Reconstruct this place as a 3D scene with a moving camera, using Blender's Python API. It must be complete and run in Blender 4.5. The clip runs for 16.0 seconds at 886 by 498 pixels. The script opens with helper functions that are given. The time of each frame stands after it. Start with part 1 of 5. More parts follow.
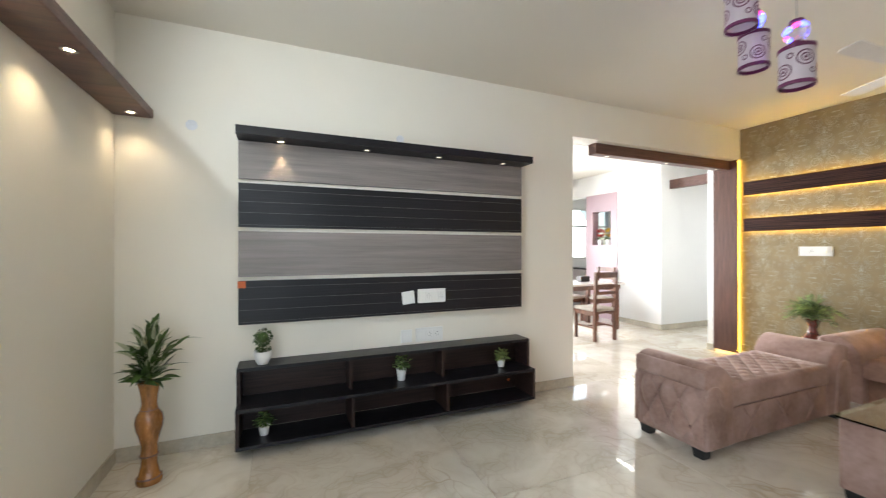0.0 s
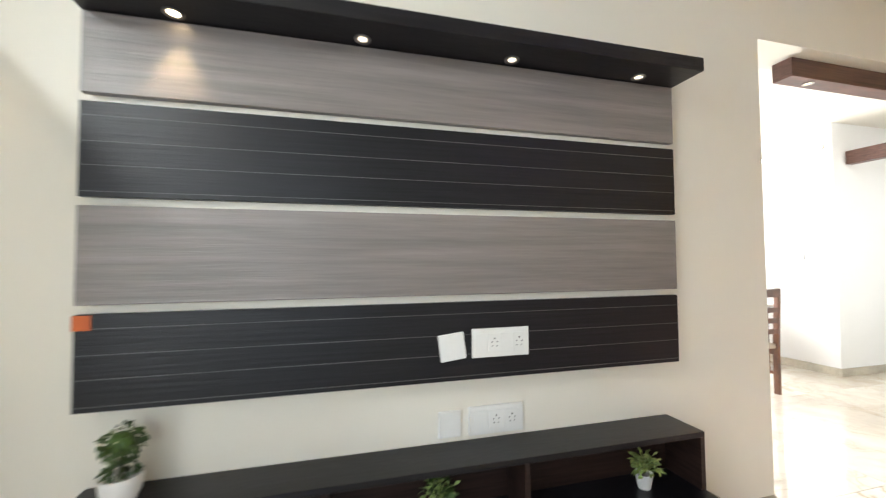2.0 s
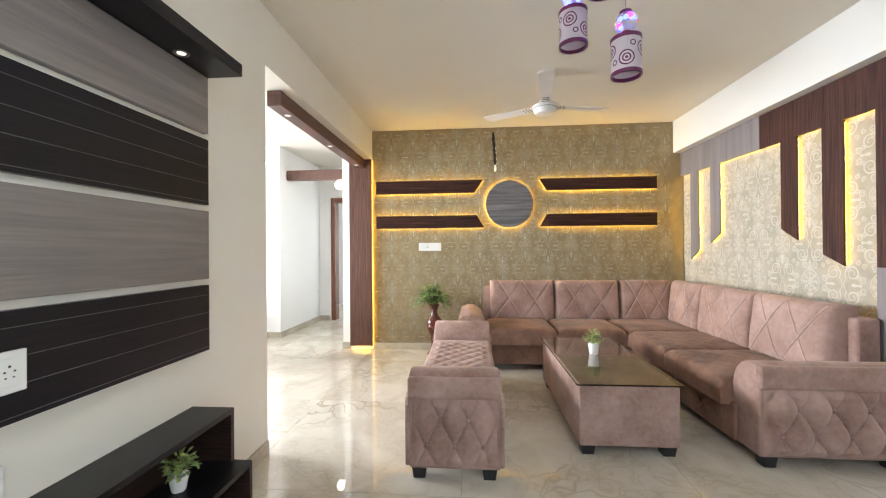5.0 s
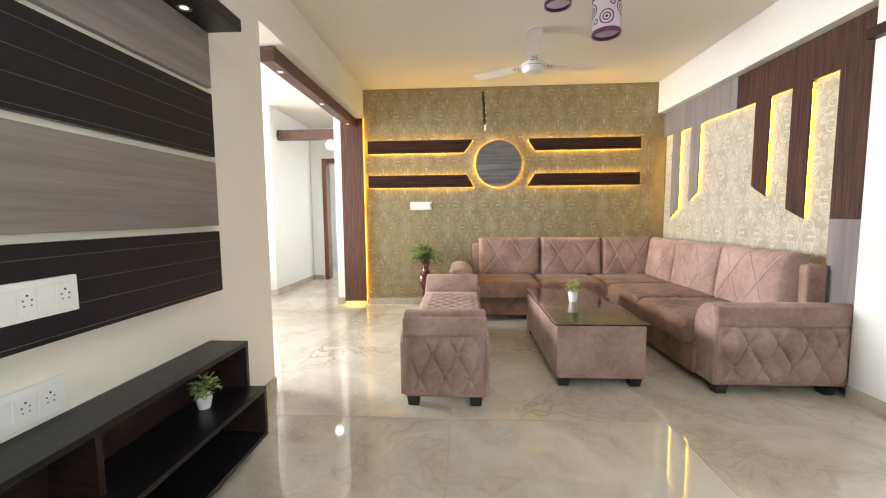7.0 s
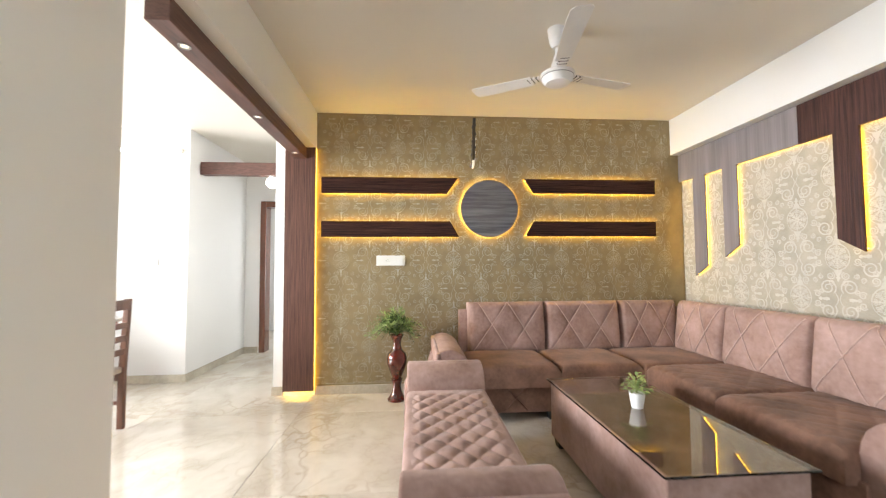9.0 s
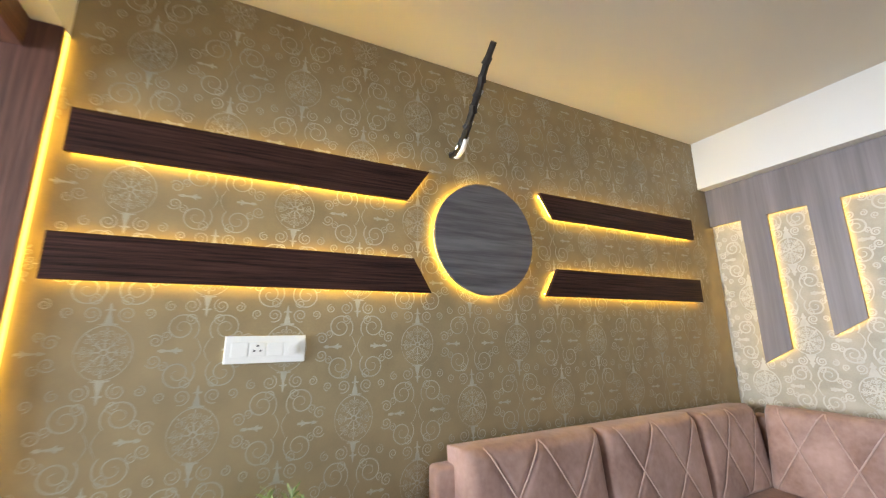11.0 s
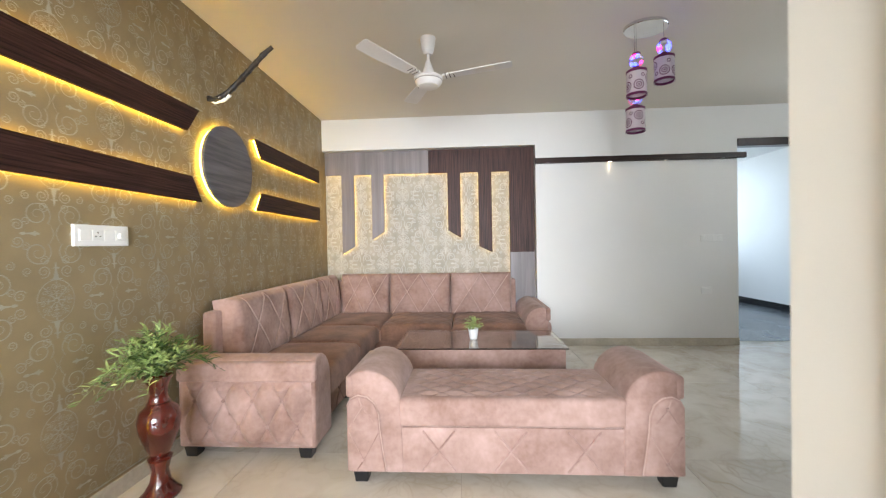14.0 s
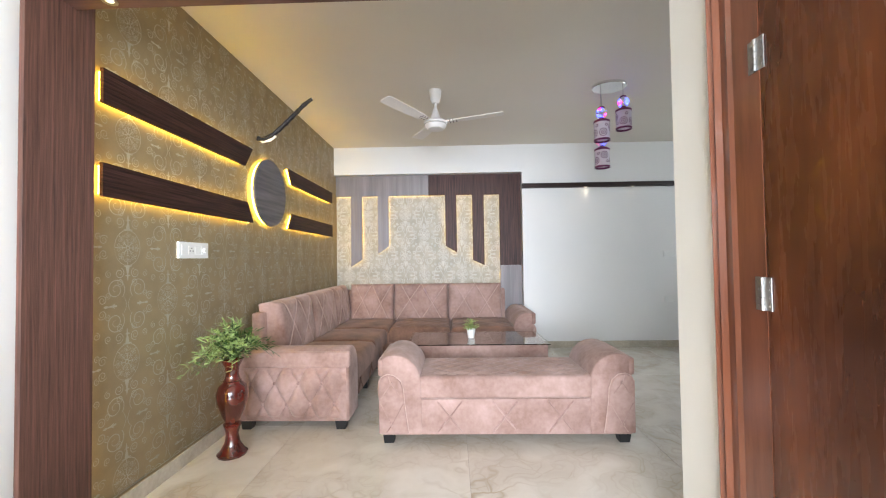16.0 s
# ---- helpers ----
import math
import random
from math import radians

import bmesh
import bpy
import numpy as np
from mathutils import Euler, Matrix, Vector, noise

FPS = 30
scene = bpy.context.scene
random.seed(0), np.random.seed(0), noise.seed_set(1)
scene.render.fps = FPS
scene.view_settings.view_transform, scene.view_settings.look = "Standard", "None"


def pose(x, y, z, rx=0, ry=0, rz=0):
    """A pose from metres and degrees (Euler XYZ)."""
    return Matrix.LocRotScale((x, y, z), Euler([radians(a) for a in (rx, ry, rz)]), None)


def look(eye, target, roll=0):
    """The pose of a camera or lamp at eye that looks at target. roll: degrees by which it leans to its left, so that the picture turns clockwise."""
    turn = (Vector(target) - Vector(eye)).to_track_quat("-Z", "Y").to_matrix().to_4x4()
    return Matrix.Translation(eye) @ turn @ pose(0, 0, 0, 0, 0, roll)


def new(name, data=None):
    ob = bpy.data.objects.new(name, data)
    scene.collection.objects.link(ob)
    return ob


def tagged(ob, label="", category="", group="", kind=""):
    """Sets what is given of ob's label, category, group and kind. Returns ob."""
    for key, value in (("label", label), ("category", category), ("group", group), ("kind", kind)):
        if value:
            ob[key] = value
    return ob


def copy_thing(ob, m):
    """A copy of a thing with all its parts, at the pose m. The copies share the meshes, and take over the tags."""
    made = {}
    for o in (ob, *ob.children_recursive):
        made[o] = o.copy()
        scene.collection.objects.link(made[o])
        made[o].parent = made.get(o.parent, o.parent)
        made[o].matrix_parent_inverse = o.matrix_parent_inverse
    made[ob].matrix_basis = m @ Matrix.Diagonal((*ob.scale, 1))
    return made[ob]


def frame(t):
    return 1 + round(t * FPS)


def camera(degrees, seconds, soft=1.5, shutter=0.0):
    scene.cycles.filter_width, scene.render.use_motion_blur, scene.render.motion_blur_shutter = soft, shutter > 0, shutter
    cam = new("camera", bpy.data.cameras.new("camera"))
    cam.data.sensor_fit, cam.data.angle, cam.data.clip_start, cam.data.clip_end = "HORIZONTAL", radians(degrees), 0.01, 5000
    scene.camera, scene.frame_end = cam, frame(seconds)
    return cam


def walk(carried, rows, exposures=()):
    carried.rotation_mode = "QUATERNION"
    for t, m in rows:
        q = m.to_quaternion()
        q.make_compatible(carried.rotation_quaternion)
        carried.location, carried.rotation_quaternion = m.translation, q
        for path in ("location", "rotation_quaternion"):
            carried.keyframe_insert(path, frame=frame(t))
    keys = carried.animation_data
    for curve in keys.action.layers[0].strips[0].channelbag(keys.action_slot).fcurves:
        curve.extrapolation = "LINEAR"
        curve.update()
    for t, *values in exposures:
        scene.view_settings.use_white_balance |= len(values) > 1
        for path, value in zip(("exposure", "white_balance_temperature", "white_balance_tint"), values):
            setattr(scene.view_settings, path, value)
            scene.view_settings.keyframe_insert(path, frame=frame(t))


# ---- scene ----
import functools

cam = camera(97.0, 16.0, soft=1.15, shutter=0.3)
PATH = [
    (0, (-0.184, 0.033, 1.293), (0.592, 1.876, 1.297), 0.0),
    (0.5, (-0.162, 0.209, 1.241), (0.311, 2.152, 1.263), -0.3),
    (1, (-0.059, 0.584, 1.255), (0.309, 2.549, 1.291), -0.4),
    (1.5, (0.135, 1.041, 1.254), (0.505, 3.005, 1.31), -0.5),
    (2, (0.333, 1.511, 1.233), (0.848, 3.442, 1.307), -0.4),
    (2.5, (0.623, 1.863, 1.249), (1.645, 3.577, 1.38), -0.5),
    (2.9, (0.785, 1.911, 1.266), (2.336, 3.164, 1.423), -0.6),
    (3, (0.794, 1.89, 1.265), (2.466, 2.977, 1.417), -0.6),
    (3.5, (0.668, 1.817, 1.236), (2.616, 2.259, 1.326), -0.7),
    (4, (0.447, 1.756, 1.237), (2.436, 1.958, 1.291), -0.4),
    (6.5, (-0.079, 1.729, 1.181), (1.917, 1.844, 1.134), -0.4),
    (7, (-0.074, 1.727, 1.155), (1.915, 1.836, 0.984), -0.5),
    (7.5, (-0.01, 1.732, 1.19), (1.984, 1.833, 1.075), -0.5),
    (8, (0.213, 1.739, 1.191), (2.211, 1.808, 1.159), -0.3),
    (8.4, (0.502, 1.845, 1.188), (2.502, 1.857, 1.199), -0.3),
    (9.7, (1.86, 2.22, 1.255), (3.81, 1.85, 1.47), -0.5),
    (11, (3.292, 2.352, 1.329), (5.044, 1.484, 1.748), -0.7),
    (11.5, (3.646, 2.385, 1.361), (5.14, 1.13, 1.8), -0.7),
    (12, (3.67, 2.482, 1.334), (4.692, 0.809, 1.73), -1.3),
    (12.5, (3.476, 2.774, 1.285), (4.048, 0.878, 1.57), -1.2),
    (13, (3.336, 3.17, 1.248), (3.603, 1.194, 1.398), -1.1),
    (13.5, (3.301, 3.614, 1.233), (3.453, 1.62, 1.269), -0.9),
    (14, (3.224, 4.039, 1.205), (3.344, 2.042, 1.185), -1.0),
    (14.5, (3.29, 4.413, 1.207), (3.375, 2.415, 1.169), -0.6),
    (15, (3.303, 4.64, 1.195), (3.372, 2.641, 1.155), -0.6),
    (15.5, (3.331, 4.688, 1.215), (3.383, 2.689, 1.25), -0.7),
    (16, (3.345, 4.664, 1.204), (3.395, 2.665, 1.254), -0.8),
]
walk(cam, [(t, look(eye, target, roll)) for t, eye, target, roll in PATH], [
    (0, 0.79, 6500, 10), (1, 0.79, 6500, 10), (2, 1.04, 6700, 10), (3, 0.86, 6500, 10), (4, 0.77, 6350, 10), (7, 0.80, 6900, 11), (8.5, 0.76, 6750, 12), (11, 0.46, 6150, 10), (11.5, 0.42, 5600, 10),
    (12.5, 0.35, 6100, 10), (13.25, 0.38, 6450, 10), (14.5, 0.36, 6450, 11), (15, 0.36, 6150, 11), (16, 0.37, 6150, 11)])

# plan, in metres: living room x -1.10..4.96, y -0.63..3.01; dining and passage north of it
XW, XG, YS, YT, CEIL = -1.10, 4.96, -0.635, 3.0, 2.74
REC = -0.752          # back of the recess in the south wall
OPEN_X, LINTEL = 2.41, 2.376
NORTH = 7.2

# ---- world and lights ----
world = bpy.data.worlds.new("world")
scene.world = world
world.use_nodes = True
wn = world.node_tree.nodes
sky = wn.new("ShaderNodeTexSky")
sky.sky_type, sky.sun_disc = "NISHITA", False
sky.sun_elevation, sky.sun_rotation = radians(60), radians(90)
wn["Background"].inputs[1].default_value = 0.12
world.node_tree.links.new(sky.outputs[0], wn["Background"].inputs[0])


def area(name, eye, target, w, h, power, color):
    d = bpy.data.lights.new(name, "AREA")
    d.shape, d.size, d.size_y, d.energy, d.color = "RECTANGLE", w, h, power, color
    ob = new(name, d)
    ob.matrix_world = look(eye, target)
    return ob


def spot(name, eye, power, cone, color=(1, 0.78, 0.5), blend=0.25, target=None):
    d = bpy.data.lights.new(name, "SPOT")
    d.energy, d.color, d.spot_size, d.spot_blend, d.shadow_soft_size = power, color, radians(cone), blend, 0.02
    ob = new(name, d)
    ob.matrix_world = look(eye, target or (eye[0], eye[1] + 0.001, eye[2] - 1))
    return ob


sun = bpy.data.lights.new("sun", "SUN")
sun.energy, sun.angle, sun.color = 2.5, radians(0.5), (1, 0.96, 0.9)
new("sun", sun).matrix_world = look((8, 0, 14), (0, 0.5, 0))

COOL = (0.90, 0.96, 1.0)
area("west_window_daylight", (-1.17, 0.5, 1.35), (2, 0.9, 1.2), 1.8, 1.9, 29, (0.84, 0.93, 1.0))
area("dining_window_daylight", (3.5, NORTH + 0.06, 1.42), (3.75, 3, 0.95), 2.05, 1.85, 150, (0.90, 0.95, 1.0)).data.spread = radians(105)
area("kitchen_window_daylight", (6.5, NORTH + 0.06, 1.66), (6.0, 4, 1.3), 1.3, 1.1, 9, COOL)
area("landing_daylight", (0.2, -4.38, 1.86), (-0.6, 0, 0.9), 4.2, 1.6, 70, (0.70, 0.86, 1.0))
area("far_room_daylight", (7.6, 2.7, 1.4), (7.6, 5, 1.2), 1.2, 1.4, 20, COOL)
area("tube_light_beam", (-1.06, 1.3, 2.34), (2, 1.3, 2.0), 1.2, 0.03, 16, (0.86, 0.95, 1.0))
spot("shelf_downlight_beam", (-0.165, 2.865, 2.008), 4, 62)
spot("ledge_downlight_beam", (-0.968, 2.09, 2.10), 4.2, 120, blend=0.7)
spot("ledge_downlight_beam", (-0.985, 2.88, 2.10), 2.6, 110, blend=0.7)
spot("south_ledge_beam", (1.554, -0.605, 2.128), 0.5, 95, blend=0.9)
spot("south_ledge_beam", (0.933, -0.605, 2.128), 0.2, 95, blend=0.9)


# ---- materials ----
def mk(name, base, rough=0.5, metal=0.0, var=0.12, scale=6.0, fine=60.0, bump=0.05, stretch=(1, 1, 1), sheen=0.0, coat=0.0, tint=None, rnd=0.0, spec=0.5, sharp=0.5, rvar=0.08):
    """Two scales of variation in colour and roughness, and a fine relief."""
    m = bpy.data.materials.new(name)
    m.use_nodes = True
    n, l = m.node_tree.nodes, m.node_tree.links
    b = n["Principled BSDF"]
    co = n.new("ShaderNodeTexCoord")
    mp = n.new("ShaderNodeMapping")
    mp.inputs["Scale"].default_value = stretch
    l.new(co.outputs["Object"], mp.inputs["Vector"])
    vec = mp.outputs["Vector"]
    if rnd:
        oi = n.new("ShaderNodeObjectInfo")
        sc = n.new("ShaderNodeVectorMath")
        sc.operation = "SCALE"
        sc.inputs[0].default_value = (31.0, 17.0, 11.0)
        l.new(oi.outputs["Random"], sc.inputs["Scale"])
        ad = n.new("ShaderNodeVectorMath")
        l.new(vec, ad.inputs[0])
        l.new(sc.outputs[0], ad.inputs[1])
        vec = ad.outputs[0]
    n1, n2 = n.new("ShaderNodeTexNoise"), n.new("ShaderNodeTexNoise")
    n1.inputs["Scale"].default_value, n1.inputs["Detail"].default_value = scale, 5
    n2.inputs["Scale"].default_value, n2.inputs["Detail"].default_value = fine, 4
    l.new(vec, n1.inputs["Vector"])
    l.new(vec, n2.inputs["Vector"])
    mx = n.new("ShaderNodeMath")
    mx.operation = "MULTIPLY_ADD"
    mx.inputs[1].default_value = 0.35
    l.new(n2.outputs[0], mx.inputs[0])
    l.new(n1.outputs[0], mx.inputs[2])
    rp = n.new("ShaderNodeValToRGB")
    lo, hi = 0.67 - sharp * 0.45, 0.67 + sharp * 0.45
    rp.color_ramp.elements[0].position, rp.color_ramp.elements[1].position = max(lo, 0), min(hi, 1)
    dark = tint or tuple(c * (1 - 2 * var) for c in base)
    light = tuple(min(1, c * (1 + var)) for c in base)
    rp.color_ramp.elements[0].color, rp.color_ramp.elements[1].color = (*dark, 1), (*light, 1)
    l.new(mx.outputs[0], rp.inputs[0])
    l.new(rp.outputs[0], b.inputs["Base Color"])
    rr = n.new("ShaderNodeMapRange")
    rr.inputs["To Min"].default_value, rr.inputs["To Max"].default_value = max(0.02, rough - rvar), min(1, rough + rvar)
    l.new(n2.outputs[0], rr.inputs["Value"])
    l.new(rr.outputs[0], b.inputs["Roughness"])
    b.inputs["Metallic"].default_value = metal
    b.inputs["Specular IOR Level"].default_value = spec
    b.inputs["Sheen Weight"].default_value = sheen
    b.inputs["Coat Weight"].default_value = coat
    if sheen:
        b.inputs["Sheen Roughness"].default_value = 0.45
        b.inputs["Sheen Tint"].default_value = (1, 0.86, 0.8, 1)
    if bump:
        bp = n.new("ShaderNodeBump")
        bp.inputs["Strength"].default_value, bp.inputs["Distance"].default_value = bump, 0.004
        l.new(mx.outputs[0], bp.inputs["Height"])
        l.new(bp.outputs[0], b.inputs["Normal"])
    return m


def glow(name, color, power):
    m = bpy.data.materials.new(name)
    m.use_nodes = True
    b = m.node_tree.nodes["Principled BSDF"]
    b.inputs["Base Color"].default_value = (*color, 1)
    b.inputs["Emission Color"].default_value = (*color, 1)
    b.inputs["Emission Strength"].default_value = power
    return m


def glassy(name, color, rough=0.0, ior=1.45, alpha=None):
    m = bpy.data.materials.new(name)
    m.use_nodes = True
    b = m.node_tree.nodes["Principled BSDF"]
    b.inputs["Base Color"].default_value = (*color, 1)
    b.inputs["Transmission Weight"].default_value = 1.0
    b.inputs["Roughness"].default_value = rough
    b.inputs["IOR"].default_value = ior
    return m


def marble(name):
    """Polished cream marble tiles: soft clouds, thin tan veins, a little gloss variation."""
    m = bpy.data.materials.new(name)
    m.use_nodes = True
    n, l = m.node_tree.nodes, m.node_tree.links
    b = n["Principled BSDF"]
    co = n.new("ShaderNodeNewGeometry")
    oi = n.new("ShaderNodeObjectInfo")
    sc = n.new("ShaderNodeVectorMath")
    sc.operation = "SCALE"
    sc.inputs[0].default_value = (7.0, 5.0, 3.0)
    l.new(oi.outputs["Random"], sc.inputs["Scale"])
    ad = n.new("ShaderNodeVectorMath")
    l.new(co.outputs["Position"], ad.inputs[0])
    l.new(sc.outputs[0], ad.inputs[1])
    warp = n.new("ShaderNodeTexNoise")
    warp.inputs["Scale"].default_value, warp.inputs["Detail"].default_value = 1.5, 3.5
    l.new(ad.outputs[0], warp.inputs["Vector"])
    w2 = n.new("ShaderNodeVectorMath")
    w2.operation = "MULTIPLY_ADD"
    w2.inputs[1].default_value = (1.5, 1.5, 1.5)
    l.new(warp.outputs["Color"], w2.inputs[0])
    l.new(ad.outputs[0], w2.inputs[2])
    vor = n.new("ShaderNodeTexVoronoi")
    vor.feature = "DISTANCE_TO_EDGE"
    vor.inputs["Scale"].default_value = 3.1
    l.new(w2.outputs[0], vor.inputs["Vector"])
    vein = n.new("ShaderNodeMapRange")
    vein.inputs["From Max"].default_value = 0.06
    vein.inputs["To Min"].default_value, vein.inputs["To Max"].default_value = 1.0, 0.0
    l.new(vor.outputs["Distance"], vein.inputs["Value"])
    gate = n.new("ShaderNodeTexNoise")
    gate.inputs["Scale"].default_value, gate.inputs["Detail"].default_value = 1.3, 3
    l.new(ad.outputs[0], gate.inputs["Vector"])
    gr = n.new("ShaderNodeMapRange")
    gr.inputs["From Min"].default_value, gr.inputs["From Max"].default_value = 0.45, 0.78
    l.new(gate.outputs[0], gr.inputs["Value"])
    vm = n.new("ShaderNodeMath")
    vm.operation = "MULTIPLY"
    l.new(vein.outputs[0], vm.inputs[0])
    l.new(gr.outputs[0], vm.inputs[1])
    cloud = n.new("ShaderNodeTexNoise")
    cloud.inputs["Scale"].default_value, cloud.inputs["Detail"].default_value = 2.2, 8
    l.new(w2.outputs[0], cloud.inputs["Vector"])
    cr = n.new("ShaderNodeValToRGB")
    cr.color_ramp.elements[0].position, cr.color_ramp.elements[1].position = 0.32, 0.66
    cr.color_ramp.elements[0].color = (0.54, 0.487, 0.40, 1)
    cr.color_ramp.elements[1].color = (0.70, 0.66, 0.58, 1)
    l.new(cloud.outputs[0], cr.inputs[0])
    # a finer net of hairlines between the large veins
    net, fine, patch, thin = (n.new(k) for k in ("ShaderNodeTexVoronoi", "ShaderNodeMapRange", "ShaderNodeMapRange", "ShaderNodeMath"))
    net.feature = "DISTANCE_TO_EDGE"
    net.inputs["Scale"].default_value = 9.0
    l.new(w2.outputs[0], net.inputs["Vector"])
    fine.inputs["From Max"].default_value = 0.10
    fine.inputs["To Min"].default_value, fine.inputs["To Max"].default_value = 0.42, 0.0
    l.new(net.outputs["Distance"], fine.inputs["Value"])
    patch.inputs["From Min"].default_value, patch.inputs["From Max"].default_value = 0.56, 0.36
    l.new(cloud.outputs[0], patch.inputs["Value"])
    thin.operation = "MULTIPLY"
    l.new(fine.outputs[0], thin.inputs[0])
    l.new(patch.outputs[0], thin.inputs[1])
    both = n.new("ShaderNodeMath")
    both.operation = "MAXIMUM"
    l.new(vm.outputs[0], both.inputs[0])
    l.new(thin.outputs[0], both.inputs[1])
    mix = n.new("ShaderNodeMix")
    mix.data_type = "RGBA"
    l.new(both.outputs[0], mix.inputs["Factor"])
    l.new(cr.outputs[0], mix.inputs["A"])
    mix.inputs["B"].default_value = (0.42, 0.34, 0.235, 1)
    l.new(mix.outputs["Result"], b.inputs["Base Color"])
    rr = n.new("ShaderNodeMapRange")
    rr.inputs["To Min"].default_value, rr.inputs["To Max"].default_value = 0.015, 0.05
    l.new(cloud.outputs[0], rr.inputs["Value"])
    l.new(rr.outputs[0], b.inputs["Roughness"])
    b.inputs["Specular IOR Level"].default_value = 1.0
    return m


PAINT = mk("cream_wall_paint", (0.80, 0.765, 0.68), 0.55, var=0.02, scale=1.2, fine=220, bump=0.06)
CEILING = mk("ceiling_paint", (0.70, 0.66, 0.585), 0.7, var=0.02, scale=0.8, fine=200, bump=0.05)
WHITE = mk("white_wall_paint", (0.76, 0.755, 0.735), 0.5, var=0.02, scale=1.0, fine=220, bump=0.05)
PINK = mk("mauve_wall_paint", (0.40, 0.275, 0.30), 0.5, var=0.03, scale=1.0, fine=200, bump=0.05)
MARBLE = marble("polished_cream_marble")
SKIRT = mk("skirting_marble", (0.50, 0.45, 0.36), 0.15, var=0.12, scale=5, fine=40, bump=0.0)
GROUT = mk("grout", (0.44, 0.40, 0.33), 0.8)
WENGE = mk("dark_wenge_laminate", (0.030, 0.016, 0.013), 0.42, spec=0.3, var=0.35, scale=3, fine=14, bump=0.25, stretch=(1, 4, 26))
BLACKWOOD = mk("black_grained_laminate", (0.0098, 0.0090, 0.0118), 0.34, spec=0.32, var=0.22, scale=3, fine=18, bump=0.3, stretch=(1.2, 4, 34))
GREYWOOD = mk("grey_wavy_laminate", (0.225, 0.197, 0.187), 0.36, var=0.12, scale=1.6, fine=7, bump=0.9, stretch=(0.8, 4, 16), sharp=0.45)
GREYUP = mk("grey_upright_laminate", (0.225, 0.20, 0.208), 0.38, var=0.16, scale=1.6, fine=9, bump=0.25, stretch=(8, 4, 0.35), sharp=0.5)
INLAY = mk("pale_inlay", (0.10, 0.10, 0.105), 0.45, var=0.2)
BROWNUP = mk("brown_ribbed_laminate", (0.068, 0.029, 0.024), 0.48, spec=0.3, var=0.35, scale=3, fine=14, bump=0.6, stretch=(30, 30, 0.9))
BROWNPIL = mk("reddish_brown_ribbed_laminate", (0.12, 0.054, 0.038), 0.5, spec=0.35, var=0.3, scale=3, fine=14, bump=0.5, stretch=(30, 30, 0.9))
BROWNH = mk("brown_ribbed_laminate_across", (0.046, 0.0195, 0.0145), 0.5, var=0.42, scale=3, fine=13, spec=0.15, bump=0.6, stretch=(6, 1.0, 34))
BROWNX = mk("brown_laminate_box", (0.13, 0.062, 0.048), 0.42, var=0.25, scale=3, fine=12, bump=0.3, stretch=(1.0, 5, 22))
GOLD = mk("olive_gold_wallpaper", (0.285, 0.218, 0.115), 0.5, metal=0.15, var=0.10, scale=9, fine=140, bump=0.12)
GOLDLINE = mk("pale_gold_print", (0.435, 0.405, 0.32), 0.38, metal=0.35, var=0.12, scale=12, fine=150, bump=0.05)
SILVER = mk("champagne_wallpaper", (0.43, 0.39, 0.31), 0.55, metal=0.0, var=0.10, scale=9, fine=140, bump=0.1)
SILVERLINE = mk("silver_print", (0.565, 0.54, 0.47), 0.5, metal=0.0, var=0.08, scale=12, fine=150, bump=0.05)
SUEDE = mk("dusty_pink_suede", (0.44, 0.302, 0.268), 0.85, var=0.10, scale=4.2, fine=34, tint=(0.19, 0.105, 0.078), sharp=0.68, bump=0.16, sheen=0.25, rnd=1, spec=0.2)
# the same suede, darkened: shade on seats and base is put into its colour
SHADESUEDE = mk("shaded_brown_suede", (0.215, 0.118, 0.083), 0.8, var=0.26, scale=4.0, fine=40, bump=0.12, sheen=0.15, rnd=1, spec=0.2)
PIPING = mk("suede_piping", (0.50, 0.35, 0.30), 0.75, var=0.1, scale=20, fine=90, bump=0.1, sheen=0.3, spec=0.2)
BLACKFOOT = mk("black_plastic_foot", (0.012, 0.012, 0.013), 0.45, var=0.2)
PLASTIC = mk("white_switch_plastic", (0.78, 0.78, 0.76), 0.32, var=0.02, bump=0.0)
SOCKET = mk("dark_socket_hole", (0.03, 0.03, 0.03), 0.6)
METAL = mk("brushed_steel", (0.40, 0.39, 0.375), 0.42, metal=1.0, var=0.1, scale=20, fine=120)
CHROME = mk("chrome", (0.75, 0.75, 0.75), 0.1, metal=1.0, var=0.03)
FANWHITE = mk("white_fan_enamel", (0.72, 0.70, 0.68), 0.35, var=0.03, bump=0.0)
FANSTRIPE = mk("dark_bronze_stripe", (0.07, 0.055, 0.05), 0.4, metal=0.4, var=0.2)
VASEWOOD = mk("turned_varnished_wood", (0.34, 0.14, 0.035), 0.25, var=0.3, scale=4, fine=22, bump=0.1, stretch=(6, 6, 1.2), coat=0.5)
VASERED = mk("maroon_lacquer", (0.10, 0.011, 0.006), 0.12, var=0.35, scale=5, fine=24, bump=0.05, coat=0.8)
CERAMIC = mk("white_ceramic", (0.82, 0.81, 0.79), 0.3, var=0.02, bump=0.0)
LEAF = mk("dark_leaf", (0.055, 0.11, 0.022), 0.42, var=0.4, scale=9, fine=50, rnd=1)
LEAFB = mk("bright_leaf", (0.32, 0.43, 0.15), 0.45, var=0.35, scale=12, fine=60, rnd=1)
LEAFY = mk("yellow_green_leaf", (0.42, 0.48, 0.16), 0.45, var=0.3, scale=12, fine=60)
LILY = mk("pale_lily_petal", (0.50, 0.52, 0.36), 0.45, var=0.2, scale=9, fine=50)
STEM = mk("stem", (0.06, 0.08, 0.02), 0.6)
